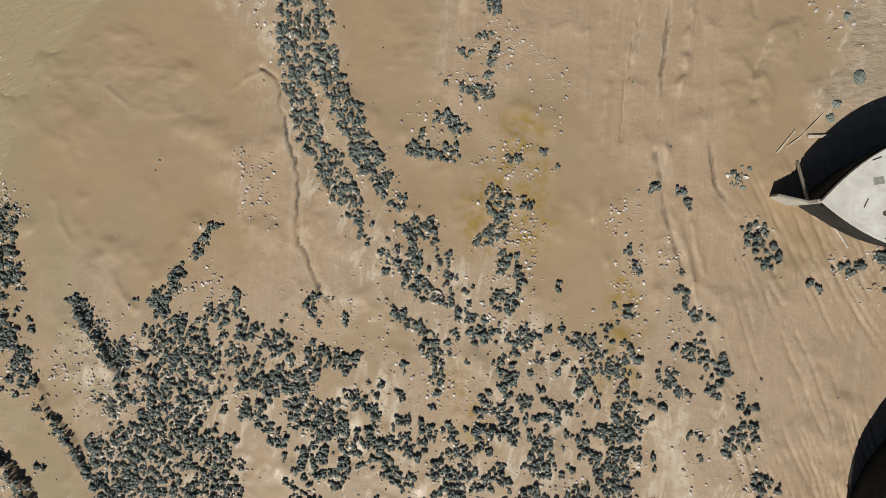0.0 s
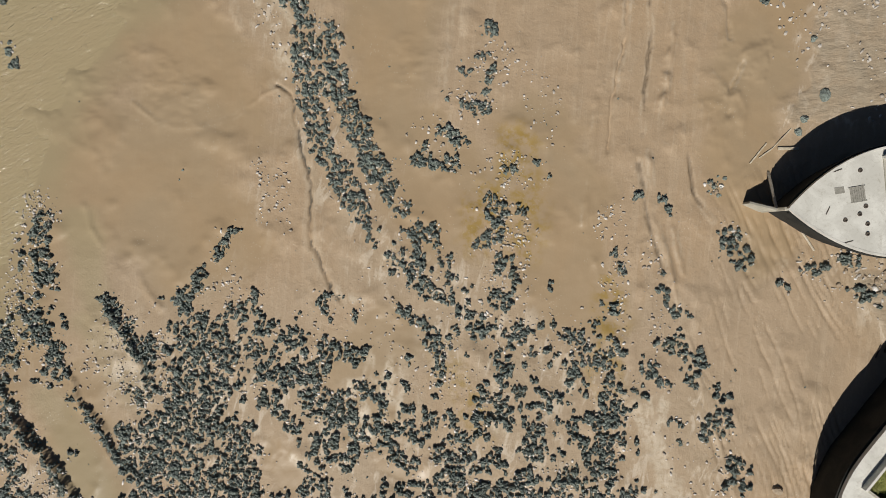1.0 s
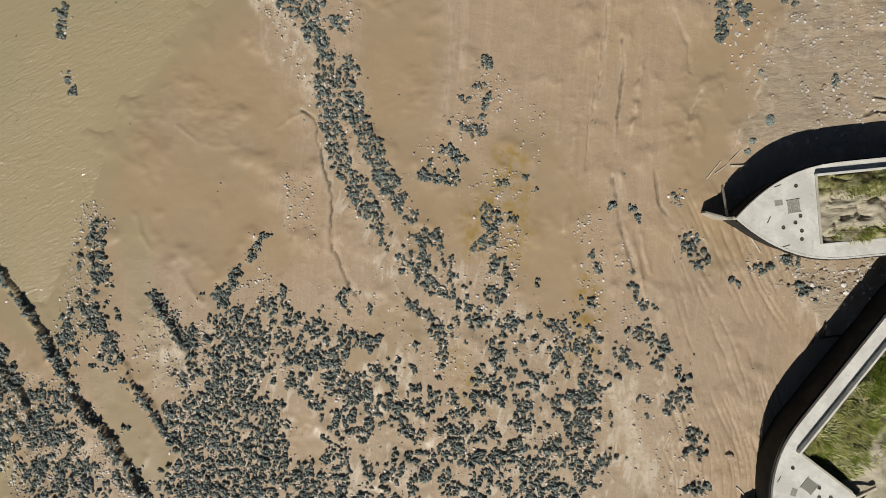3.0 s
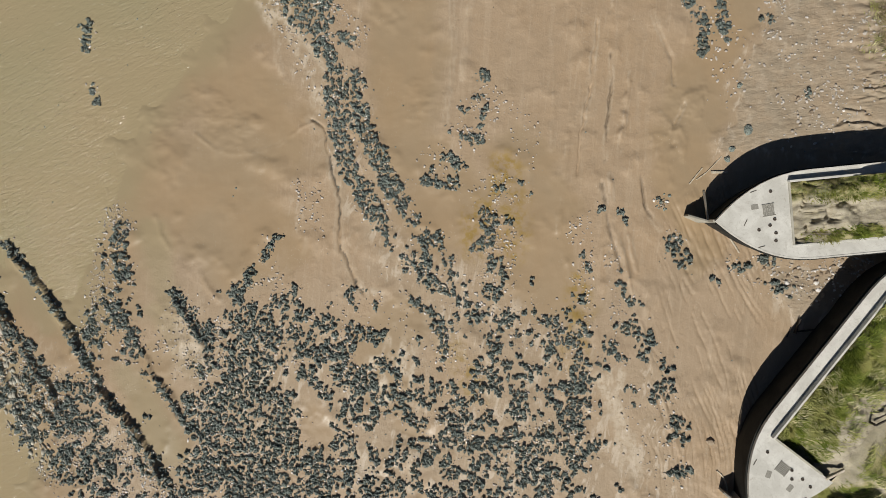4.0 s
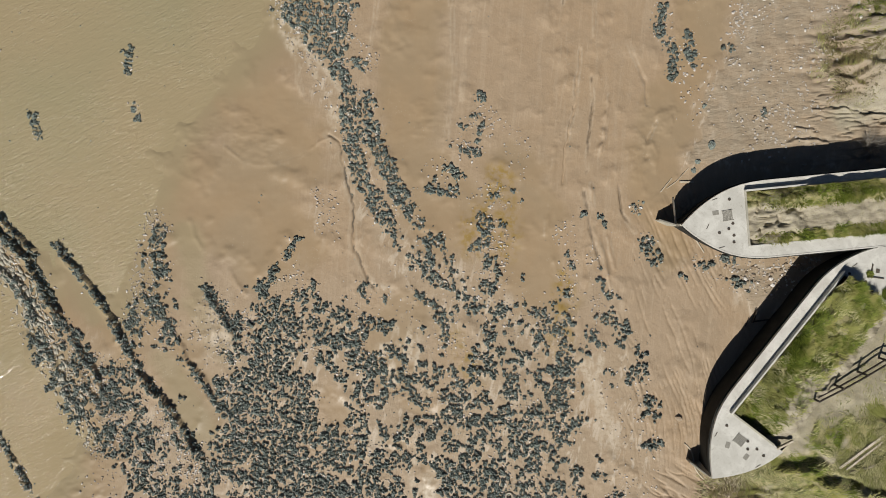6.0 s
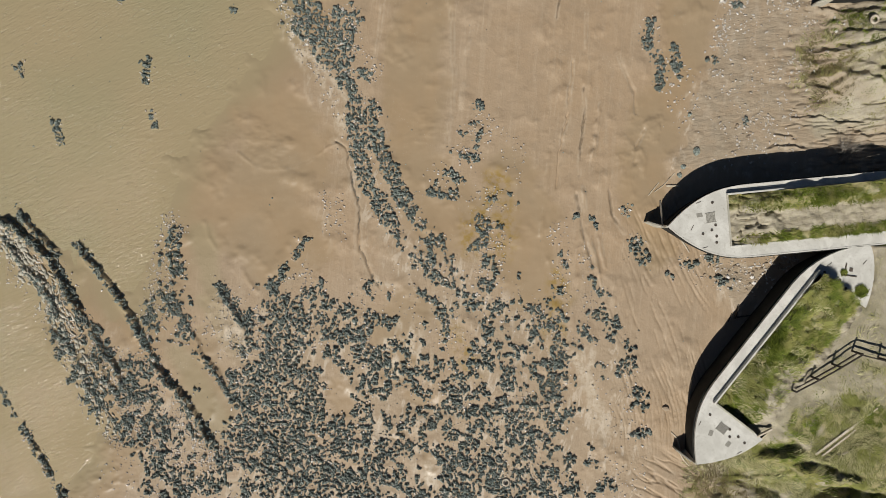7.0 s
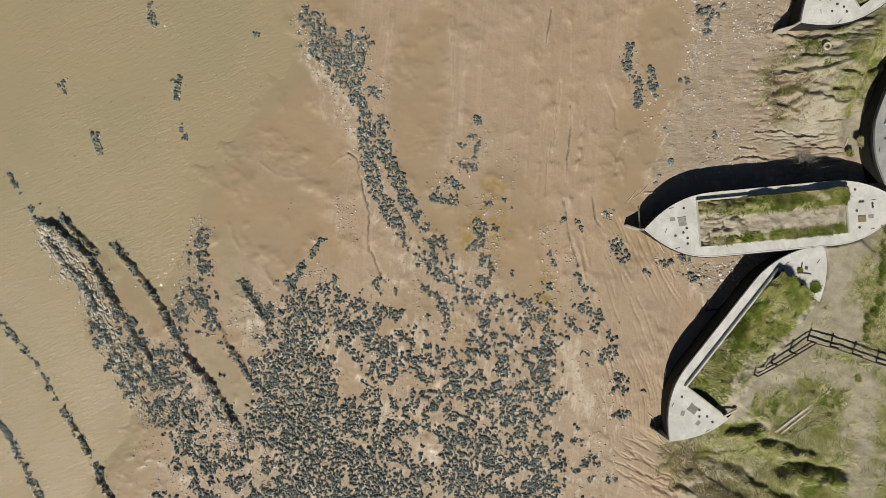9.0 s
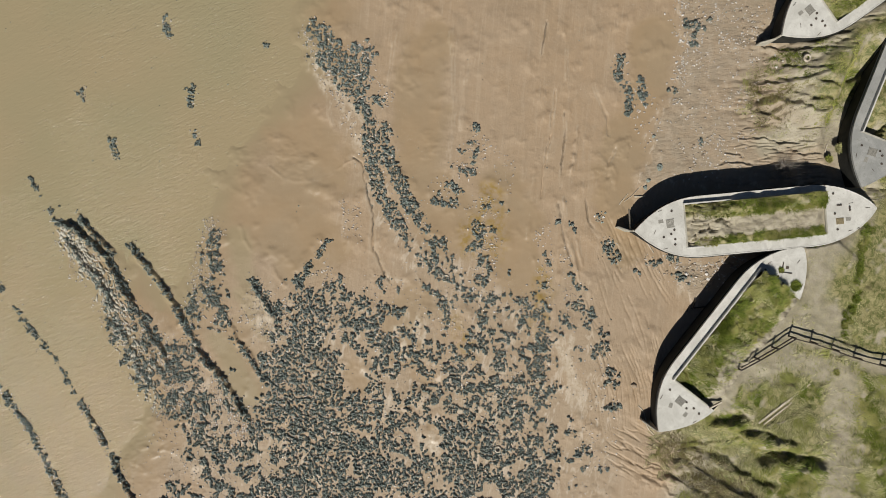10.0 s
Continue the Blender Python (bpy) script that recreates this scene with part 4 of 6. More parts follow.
def fill_height(u, v, level, swell, seed):
    edge = np.minimum(np.minimum(u - HOLD_A, HOLD_B - u), HOLD_HALF - v)
    heap = (0.75 if seed < 20 else 0.3) * smooth(0.3, 1.3, v) * smooth(HOLD_A + 2.5, HOLD_A + 5.0, u) + (0.65 * smooth(HOLD_B - 4.0, HOLD_B - 0.2, u) * smooth(-2.2, -1.0, v) if 50 < seed < 60 else 0.0)
    pit = (0.8 if seed > 50 else 0.25) * smooth(HOLD_A + 2.2, HOLD_A + 0.8, u)
    return level + swell * smooth(0, 1.0, edge) + heap - pit - (0.45 * smooth(0.06, 0.0, np.abs(fbm(u * 0.6 + 2.5 * seed, v * 1.3 + 4, 3) - 0.5)) - 0.8 * (fbm(u / 1.3 + 21, v / 0.7 + 5, 3) - 0.5)) * smooth(10.5, 7.5, u) * (seed < 20) + (fbm(u / 1.1 + seed, v / 1.1) - 0.5) * (0.95 if seed > 50 else 0.55) + (fbm(u / 0.35, v / 0.35 + seed, 2) - 0.5) * 0.2


build_fill(BARGES[0], DECK - 0.05, 0.25, "rutted brown soil with grass filling a barge hold", lambda u, v: 0.35 * smooth(0.7, 1.3, np.abs(v + 0.4)) - 0.45 * smooth(1.2, 0.5, np.abs(v + 0.4)) - 0.3 * smooth(8.5, 6.5, u))
build_fill(BARGES[1], DECK - 0.1, 0.35, "grassy soil filling the hold of a half buried barge", lambda u, v: 0.3 - 0.8 * trodden(u, v), -2.6)
build_fill(BARGES[2], DECK - 0.2, 0.3, "grassy soil filling a barge hold", lambda u, v: 0.3 + 0 * u)
build_fill(BARGES[3], DECK - 0.3, 0.2, "mossy soil in a barge hold", lambda u, v: 0.1 + 0 * u)


# ---- weed-covered rocks ----
def blob_templates(count, lobes, flat, rough, seed):
    """Lumps of a few ragged lobes: their vertices and triangles."""
    bm = bmesh.new()
    bmesh.ops.create_icosphere(bm, subdivisions=1, radius=1.0)
    bmesh.ops.delete(bm, geom=[v for v in bm.verts if v.co.z < -0.6], context="VERTS")
    bm.verts.index_update()
    ball = np.array([v.co[:] for v in bm.verts])
    tris = np.array([[v.index for v in f.verts] for f in bm.faces])
    bm.free()
    rng, out = np.random.default_rng(seed), []
    for k in range(count):
        verts, faces = [], []
        for j in range(lobes + (k % 3 if lobes > 1 else 0)):
            r = 1.0 if lobes == 1 else rng.uniform(0.26, 0.5)
            a, d = rng.uniform(0, 6.283), 0.0 if lobes == 1 else rng.uniform(0.15, 0.72)
            c, q = math.cos(rng.uniform(0, 6.283)), rng.uniform(0, 6.283)
            p = ball * (1 + rough * rng.uniform(-1, 1, (len(ball), 1)))
            p = np.stack([p[:, 0] * math.cos(q) - p[:, 1] * math.sin(q), p[:, 0] * math.sin(q) + p[:, 1] * math.cos(q), p[:, 2]], 1)
            p = p * np.array([r * (1 + 0.25 * c), r * (1 - 0.25 * c), r * flat]) + np.array([d * math.cos(a), d * math.sin(a), (0 if lobes == 1 else rng.uniform(0, 0.55)) * flat * (1.1 - d)])
            verts.append(p)
            faces.append(tris + j * len(ball))
        out.append((np.concatenate(verts), np.concatenate(faces)))
    return out


def stamp(name, templates, x, y, z, radius, height, material, rng, turn=None, stretch=None):
    """One mesh with a lump at every place given."""
    verts, faces, base = [], [], 0
    pick = rng.integers(0, len(templates), len(x))
    turn, stretch = rng.random(len(x)) * 6.283 if turn is None else turn, 0.75 + rng.random(len(x)) * 0.5 if stretch is None else stretch
    for k, (tv, tf) in enumerate(templates):
        sel = np.nonzero(pick == k)[0]
        if not len(sel):
            continue
        c, s = np.cos(turn[sel])[:, None], np.sin(turn[sel])[:, None]
        px, py = tv[None, :, 0] * (radius * stretch)[sel, None], tv[None, :, 1] * (radius / stretch)[sel, None]
        pz = tv[None, :, 2] * (radius * height)[sel, None]
        v = np.stack([px * c - py * s + x[sel, None], px * s + py * c + y[sel, None], pz + z[sel, None]], 2)
        verts.append(v.reshape(-1, 3))
        off = base + np.arange(len(sel)) * len(tv)
        faces.append((tf[None] + off[:, None, None]).reshape(-1, 3))
        base += len(sel) * len(tv)
    return new(name, mesh_np(name, np.concatenate(verts), np.concatenate(faces), material))


# from west to east
WEED_AREAS_1 = [
    ([(-34.1, -3.0), (-31.6, -5.3), (-29.6, -7.1), (-28.0, -10.0), (-27.3, -12.8), (-26.3, -16.7), (-26.9, -17.9), (-28.9, -15.9), (-31.1, -13.3), (-33.0, -9.3), (-34.1, -6.5)], 0.58),
    ([(-28.0, -9.9), (-25.1, -9.3), (-24.7, -11.0), (-25.0, -13.9), (-22.9, -15.0), (-22.2, -16.4), (-24.0, -17.3), (-25.7, -18.0), (-26.9, -17.0), (-28.3, -14.4), (-28.0, -11.6)], 0.82),
    ([(-27.4, -7.0), (-26.5, -7.3), (-26.8, -10.0), (-27.4, -9.4)], 0.5),
    ([(-26.3, -17.9), (-21.2, -16.7), (-16.6, -17.3), (-16.6, -23.6), (-14.4, -28.2), (-31.6, -28.3), (-28.1, -23.7), (-26.9, -21.9), (-26.1, -20.2)], 0.55),
    ([(-24.9, -18.0), (-22.3, -18.4), (-21.7, -21.0), (-23.5, -21.2), (-24.9, -19.7)], 0.95),
]
WEED_AREAS_2 = [
    ([(-23.6, 2.8), (-23.0, 2.4), (-22.5, 0.4), (-22.8, -2.4), (-22.2, -4.7), (-21.4, -5.0), (-22.0, -6.4), (-23.1, -8.2), (-24.8, -7.6), (-25.4, -9.3), (-26.7, -6.4), (-26.2, -5.3), (-25.3, -3.0), (-24.5, -0.2)], 0.62),
    ([(-19.5, -3.0), (-18.3, -3.6), (-17.1, -4.4), (-16.0, -3.5), (-14.9, -2.7), (-14.0, -3.3), (-13.2, -3.8), (-10.9, -3.0), (-10.3, -3.5), (-10.9, -4.2), (-8.1, -4.2), (-7.5, -5.2), (-5.8, -5.4), (-4.4, -5.7), (-5.8, -6.5), (-6.9, -7.5), (-6.4, -9.8), (-5.8, -10.9), (-8.6, -10.9), (-10.3, -8.7), (-14.3, -8.4), (-16.6, -8.1), (-16.7, -7.2), (-17.7, -5.5)], 0.82),
]
WEED_AREAS_3 = [
    ([(-17.8, -8.7), (-14.9, -8.1), (-10.9, -8.4), (-10.5, -11.5), (-10.7, -13.8), (-8.1, -15.2), (-8.6, -17.0), (-7.8, -20.1), (-5.2, -20.7), (-5.2, -23.6), (-8.6, -25.3), (-8.6, -28.2), (-15.5, -28.2), (-16.6, -23.6), (-16.3, -20.1), (-16.6, -17.8), (-18.3, -16.7), (-19.2, -15.8), (-18.3, -13.8), (-18.5, -12.1), (-18.8, -11.0)], 0.97),
    ([(-13.5, 22.8), (-11.4, 21.8), (-10.6, 19.5), (-8.1, 20.7), (-7.5, 19.2), (-8.1, 16.7), (-6.7, 14.9), (-8.0, 14.5), (-7.1, 13.3), (-5.8, 11.7), (-5.1, 8.8), (-6.4, 8.9), (-7.2, 10.9), (-8.1, 12.5), (-8.9, 13.9), (-10.0, 15.6), (-11.1, 17.3), (-12.5, 18.7), (-13.4, 20.0)], 1.05),
]
WEED_AREAS_4 = [
    ([(-8.6, -6.4), (-5.8, -7.2), (-1.8, -6.3), (-0.1, -8.0), (0.5, -11.5), (-2.9, -12.1), (-5.8, -12.1), (-8.6, -11.5)], 0.52),
    ([(-8.6, -11.5), (-5.2, -11.5), (-1.2, -13.8), (0.5, -10.9), (3.3, -10.9), (6.2, -12.0), (9.6, -12.0), (11.9, -13.7), (11.0, -14.3), (9.6, -15.4), (10.2, -16.6), (11.0, -17.7), (11.3, -20.0), (10.5, -21.2), (11.1, -28.1), (-8.6, -28.2), (-8.1, -20.1), (-8.6, -16.7)], 0.7),
    ([(-3.8, 1.0), (-1.8, 1.3), (-0.0, 0.8), (0.5, -1.2), (1.7, -2.9), (1.0, -4.5), (-0.1, -2.9), (-1.8, -1.9), (-3.3, -0.7)], 0.76),
    ([(5.0, -2.9), (6.4, -4.0), (6.7, -7.4), (5.0, -6.3), (0.4, -6.3), (-0.1, -2.9), (2.1, -1.8)], 0.36),
]
WEED_AREAS_5 = [
    ([(6.4, -4.6), (8.9, -4.3), (9.5, -6.3), (11.8, -5.4), (11.5, -7.4), (10.7, -8.6), (11.0, -10.3), (11.3, -11.4), (6.2, -12.6), (0.5, -11.5), (-0.1, -9.8), (2.2, -8.0), (3.3, -6.9), (5.0, -6.3), (5.0, -8.0), (6.7, -7.4)], 0.62),
]
WEED_AREAS = WEED_AREAS_1 + WEED_AREAS_2 + WEED_AREAS_3 + WEED_AREAS_4 + WEED_AREAS_5
# from west to east
WEED_GAPS_1 = [
    ([(-32.2, -7.3), (-31.6, -8.7)], 0.4),
    ([(-29.6, -8.7), (-28.8, -11.6)], 0.25),
    ([(-26.4, -21.9), (-25.5, -24.2)], 0.7),
    ([(-25.0, -5.3), (-23.8, -6.5)], 0.35),
    ([(-23.8, -18.3), (-22.3, -17.8)], 0.5),
    ([(-22.4, -22.5), (-20.1, -24.2)], 0.6),
    ([(-21.2, -18.1), (-19.5, -19.6)], 0.4),
    ([(-18.3, -20.2), (-17.5, -21.9)], 0.75),
    ([(-13.2, -10.9), (-12.5, -11.8)], 0.3),
    ([(-11.5, -10.1), (-12.3, -9.5)], 0.35),
    ([(-10.2, -21.2), (-9.8, -22.1)], 0.6),
    ([(-9.5, -11.8), (-8.6, -13.2)], 0.85),
    ([(-8.6, -18.1), (-7.8, -17.5)], 0.3),
    ([(-5.8, -14.4), (-5.9, -16.0)], 0.6),
    ([(-5.2, -18.4), (-4.5, -19.5)], 0.4),
    ([(-4.3, -15.6), (-3.8, -15.3)], 0.45),
    ([(-3.5, -12.2), (-1.5, -12.7)], 0.5),
    ([(-2.8, -18.3), (-3.2, -19.6)], 0.6),
]
WEED_GAPS_2 = [
    ([(-2.3, -21.8), (-2.2, -23.0)], 0.45),
    ([(-1.5, -17.5), (-1.5, -19.8)], 0.8),
    ([(2.3, -15.9), (1.9, -14.9)], 0.5),
    ([(3.4, -18.9), (3.1, -20.1)], 0.3),
    ([(3.6, -10.0), (3.9, -11.5)], 0.4),
    ([(4.5, -24.0), (5.4, -25.3)], 1.0),
    ([(6.4, -9.2), (6.1, -10.9)], 0.35),
    ([(7.9, -14.3), (8.2, -15.5)], 0.3),
    ([(9.6, -18.2), (9.9, -19.6)], 0.5),
    ([(9.9, -15.8), (11.0, -16.9)], 0.7),
]
WEED_GAPS = WEED_GAPS_1 + WEED_GAPS_2
# from west to east
WEED_STROKES_1 = [
    ([(-46.2, -11.9), (-45.1, -13.5), (-44.0, -15.2), (-42.6, -17.1), (-41.2, -20.2), (-39.8, -22.8), (-38.9, -25.0), (-38.1, -26.6)], 0.33, 0.9),
    ([(-44.9, -3.4), (-44.6, -3.7)], 0.2, 0.8),
    ([(-43.5, -5.6), (-42.4, -7.1)], 0.15, 0.5),
    ([(-42.0, -7.6), (-40.7, -9.2)], 0.28, 0.9),
    ([(-41.6, 7.2), (-40.7, 5.7)], 0.22, 1.0),
    ([(-40.7, -9.2), (-38.8, -12.2)], 0.2, 0.6),
    ([(-39.7, 4.2), (-39.0, 3.0)], 0.26, 0.7),
    ([(-39.6, 5.1), (-38.9, 4.7)], 0.2, 0.6),
    ([(-38.9, 2.9), (-37.2, 2.3), (-35.8, 1.2), (-33.8, -0.5), (-32.2, -3.9), (-31.4, -5.6)], 0.3, 0.85),
    ([(-38.8, -12.5), (-37.4, -14.5)], 0.32, 0.75),
    ([(-38.0, 1.5), (-36.4, -1.4), (-34.8, -2.6)], 0.3, 0.6),
]
WEED_STROKES_2 = [
    ([(-37.1, 4.2), (-35.8, 2.3)], 0.28, 0.8),
    ([(-37.0, -15.2), (-34.2, -19.9)], 0.26, 0.75),
    ([(-36.7, 15.8), (-36.3, 15.1)], 0.22, 0.9),
    ([(-35.0, -3.1), (-33.6, -5.9), (-33.9, -8.2), (-32.8, -9.9)], 0.45, 0.5),
    ([(-33.9, -20.5), (-31.8, -24.9), (-31.0, -26.6)], 0.26, 0.75),
    ([(-33.4, 11.1), (-33.0, 9.3)], 0.28, 1.0),
    ([(-32.1, 0.8), (-30.7, -0.5), (-29.3, -2.5), (-27.9, -4.4), (-26.8, -6.4), (-25.7, -8.1)], 0.26, 0.9),
    ([(-31.4, -5.6), (-29.4, -7.9), (-28.0, -10.1)], 0.45, 0.8),
    ([(-28.0, -14.4), (-26.3, -18.2)], 0.15, 0.6),
    ([(-27.9, 24.2), (-27.8, 21.7)], 0.35, 0.5),
    ([(-25.9, 16.2), (-25.6, 14.5)], 0.35, 0.7),
    ([(-25.5, 13.6), (-24.9, 10.8)], 0.18, 0.6),
]
WEED_STROKES_3 = [
    ([(-25.4, -8.7), (-23.7, -11.3), (-22.6, -12.7), (-21.4, -14.7), (-20.1, -16.6)], 0.36, 0.9),
    ([(-25.4, 16.7), (-25.4, 15.6)], 0.2, 0.7),
    ([(-22.6, -13.8), (-21.2, -16.4)], 0.5, 0.6),
    ([(-22.2, -6.4), (-21.6, -7.3)], 0.12, 0.7),
    ([(-21.8, -8.6), (-21.4, -9.0)], 0.28, 0.9),
    ([(-21.7, -11.8), (-21.4, -12.2)], 0.18, 0.9),
    ([(-20.8, -9.3), (-19.7, -10.9), (-18.6, -12.6)], 0.25, 0.7),
    ([(-19.5, -2.9), (-18.3, -4.7), (-17.1, -6.5), (-16.8, -8.1)], 0.42, 1.0),
    ([(-18.3, -8.1), (-17.4, -8.4)], 0.2, 0.7),
    ([(-18.3, 20.6), (-18.1, 20.4)], 0.15, 1.0),
    ([(-16.0, -3.0), (-14.0, -2.0)], 0.3, 0.6),
    ([(-14.0, -1.8), (-13.2, -0.4), (-11.9, 1.1)], 0.36, 0.95),
    ([(-11.5, -3.5), (-10.9, -3.0)], 0.25, 0.78),
]
WEED_STROKES_4 = [
    ([(-11.0, -2.7), (-10.8, -2.4)], 0.25, 1.01),
    ([(-8.1, 12.7), (-7.8, 10.3), (-7.5, 8.3), (-6.9, 6.1), (-5.8, 4.4), (-5.0, 2.7), (-4.2, 1.3)], 0.6000000000000001, 1.15),
    ([(-6.7, 11.7), (-5.8, 9.5), (-5.2, 7.8), (-4.4, 6.1), (-3.3, 4.1), (-2.3, 2.6), (-1.6, 0.9)], 0.67, 1.15),
    ([(-6.6, -2.9), (-6.2, -3.6)], 0.4, 0.9),
    ([(-5.5, -2.8), (-4.9, -3.8)], 0.3, 0.67),
    ([(-5.0, 2.7), (-4.0, 1.1), (-3.1, -0.2), (-2.4, -1.2)], 0.5, 0.85),
    ([(-2.7, -0.4), (-1.3, -1.8)], 0.5, 0.7),
    ([(-2.3, 2.6), (-1.4, 0.9), (-0.4, -0.4), (0.4, -1.8)], 0.6, 0.8),
    ([(-2.3, -3.4), (-1.3, -4.1)], 0.3, 1.06),
    ([(-1.4, 5.1), (0.7, 5.0)], 0.3, 1.01),
]
WEED_STROKES_5 = [
    ([(-0.8, 6.0), (-0.3, 6.7)], 0.3, 0.78),
    ([(-0.7, -4.1), (-0.4, -5.5)], 0.5, 0.95),
    ([(-0.2, -5.2), (-0.4, -8.0)], 0.33, 1.06),
    ([(0.4, -1.8), (1.1, -3.2), (1.9, -4.1)], 0.5, 0.7),
    ([(0.4, 8.5), (2.5, 8.0)], 0.25, 0.73),
    ([(0.6, 6.7), (1.1, 6.3)], 0.4, 0.95),
    ([(1.4, 10.2), (2.2, 10.8)], 0.3, 0.78),
    ([(2.2, 0.4), (3.2, 1.2), (3.0, 2.5), (4.5, 2.2)], 0.38, 0.95),
    ([(2.6, 3.0), (2.9, 3.3)], 0.25, 0.78),
    ([(2.7, 12.5), (2.6, 11.2)], 0.33, 1.01),
    ([(2.9, 10.1), (2.6, 8.8)], 0.25, 0.9),
    ([(3.3, -2.5), (3.6, -3.8)], 0.4, 0.67),
    ([(3.4, -0.4), (3.9, -1.5)], 0.42, 0.95),
    ([(3.7, -4.6), (4.2, -5.5)], 0.38, 0.9),
]
WEED_STROKES_6 = [
    ([(3.7, 4.8), (3.9, 4.6)], 0.28, 1.06),
    ([(5.6, 5.0), (5.9, 4.4)], 0.28, 0.9),
    ([(6.1, -2.1), (6.4, -1.8)], 0.2, 0.78),
    ([(8.9, -2.9), (9.8, -3.3)], 0.22, 0.67),
    ([(9.4, -5.0), (9.7, -5.5)], 0.28, 0.67),
    ([(9.5, -5.2), (9.9, -5.6)], 0.3, 0.78),
    ([(9.5, -0.2), (9.7, -1.0)], 0.38, 1.01),
    ([(10.9, 3.1), (11.1, 3.2)], 0.2, 0.9),
    ([(12.1, -17.9), (12.8, -18.3)], 0.34, 0.85),
    ([(12.1, -7.4), (12.7, -7.3)], 0.22, 0.7),
    ([(12.2, -20.7), (12.5, -20.9)], 0.25, 0.8),
    ([(12.3, -1.2), (12.4, -2.7)], 0.3, 0.75),
    ([(12.3, -16.5), (13.1, -16.2)], 0.3, 0.8),
    ([(12.4, 2.8), (12.6, 2.1)], 0.25, 0.8),
    ([(12.5, -23.6), (12.9, -23.4)], 0.26, 0.9),
]
WEED_STROKES_7 = [
    ([(12.8, -3.3), (13.9, -3.8)], 0.3, 0.85),
    ([(12.9, -5.3), (14.1, -5.7), (14.2, -7.0)], 0.5, 1.0),
    ([(13.0, -9.6), (13.6, -10.4)], 0.28, 0.7),
    ([(13.2, -20.0), (14.3, -19.5)], 0.3, 0.8),
    ([(13.4, -5.1), (14.1, -6.7)], 0.7, 0.9),
    ([(13.5, -19.5), (14.7, -20.0)], 0.4, 0.7),
    ([(13.6, -21.8), (14.1, -21.6)], 0.2, 0.7),
    ([(14.9, 4.1), (15.3, 3.7)], 0.2, 0.6),
    ([(15.5, -7.4), (15.3, -8.8), (14.7, -10.4)], 0.28, 0.8),
    ([(15.6, -21.9), (16.4, -21.8)], 0.24, 0.9),
    ([(15.7, 0.8), (16.8, -0.5)], 0.42, 1.0),
    ([(15.8, -8.0), (15.6, -9.8)], 0.4, 0.6),
    ([(16.1, -15.5), (17.3, -15.3)], 0.24, 0.9),
    ([(16.1, 1.0), (16.8, -0.4)], 0.4, 1.0),
]
WEED_STROKES_8 = [
    ([(16.2, -11.7), (17.1, -12.8), (16.1, -13.2)], 0.42, 0.9),
    ([(16.8, -12.1), (16.7, -12.9)], 0.6, 0.6),
    ([(17.0, 19.3), (16.7, 17.9), (17.8, 16.3), (17.9, 13.5)], 0.36, 1.3),
    ([(18.9, -1.8), (19.1, -2.1)], 0.3, 0.9),
    ([(19.0, 17.1), (19.5, 15.1)], 0.32, 1.3),
    ([(20.1, -1.1), (21.0, -0.9)], 0.35, 0.9),
    ([(22.1, 16.4), (22.4, 16.1)], 0.3, 1.0),
    ([(22.3, -0.7), (23.9, -2.8)], 0.7, 0.4),
    ([(23.8, 22.7), (25.0, 22.1)], 0.5, 0.7),
    ([(24.1, 21.5), (24.2, 20.6)], 0.3, 1.0),
    ([(25.0, 11.4), (25.1, 11.1)], 0.2, 0.9),
    ([(25.8, 23.5), (25.8, 23.3)], 0.3, 1.0),
    ([(26.6, 24.1), (27.0, 22.4)], 0.3, 0.6),
    ([(26.9, 20.6), (27.3, 20.7)], 0.35, 1.0),
]
WEED_STROKES_9 = [
    ([(28.2, 23.0), (29.6, 21.4)], 1.0, 0.5),
    ([(30.5, 23.5), (31.4, 24.1)], 0.6, 0.6),
    ([(30.6, 21.9), (31.1, 20.2)], 0.9, 0.35),
]
WEED_STROKES = WEED_STROKES_1 + WEED_STROKES_2 + WEED_STROKES_3 + WEED_STROKES_4 + WEED_STROKES_5 + WEED_STROKES_6 + WEED_STROKES_7 + WEED_STROKES_8 + WEED_STROKES_9


def weed_density(x, y):
    total = np.zeros(np.shape(x))
    wx, wy = x + 1.8 * (fbm(x / 1.2 + 60, y / 1.2, 3) - 0.5), y + 1.8 * (fbm(x / 1.2, y / 1.2 + 90, 3) - 0.5)
    for poly, amount in WEED_AREAS:
        total = np.maximum(total, amount * smooth(-0.7, 0.6, signed(wx, wy, poly, 5)))
    for pts, width in WEED_GAPS:
        total = total * smooth(width * 0.4, width * 1.2, line_dist(wx, wy, pts, 3)[0])
    for pts, width, amount in WEED_STROKES:
        total = np.maximum(total, amount * smooth(width * 1.3, width * 0.7, line_dist(0.7 * x + 0.3 * wx, 0.7 * y + 0.3 * wy, pts, 3)[0]))
    patch = 0.8 * fbm(x / 0.68 + 3, y / 0.68 + 8, 2) + 0.2 * fbm(x / 2.4 + 31, y / 2.4, 2)
    edge = 0.625 - 0.27 * total
    return np.maximum(smooth(0.05, 0.5, total) * smooth(edge, edge + 0.07, patch), 0.05 * total)


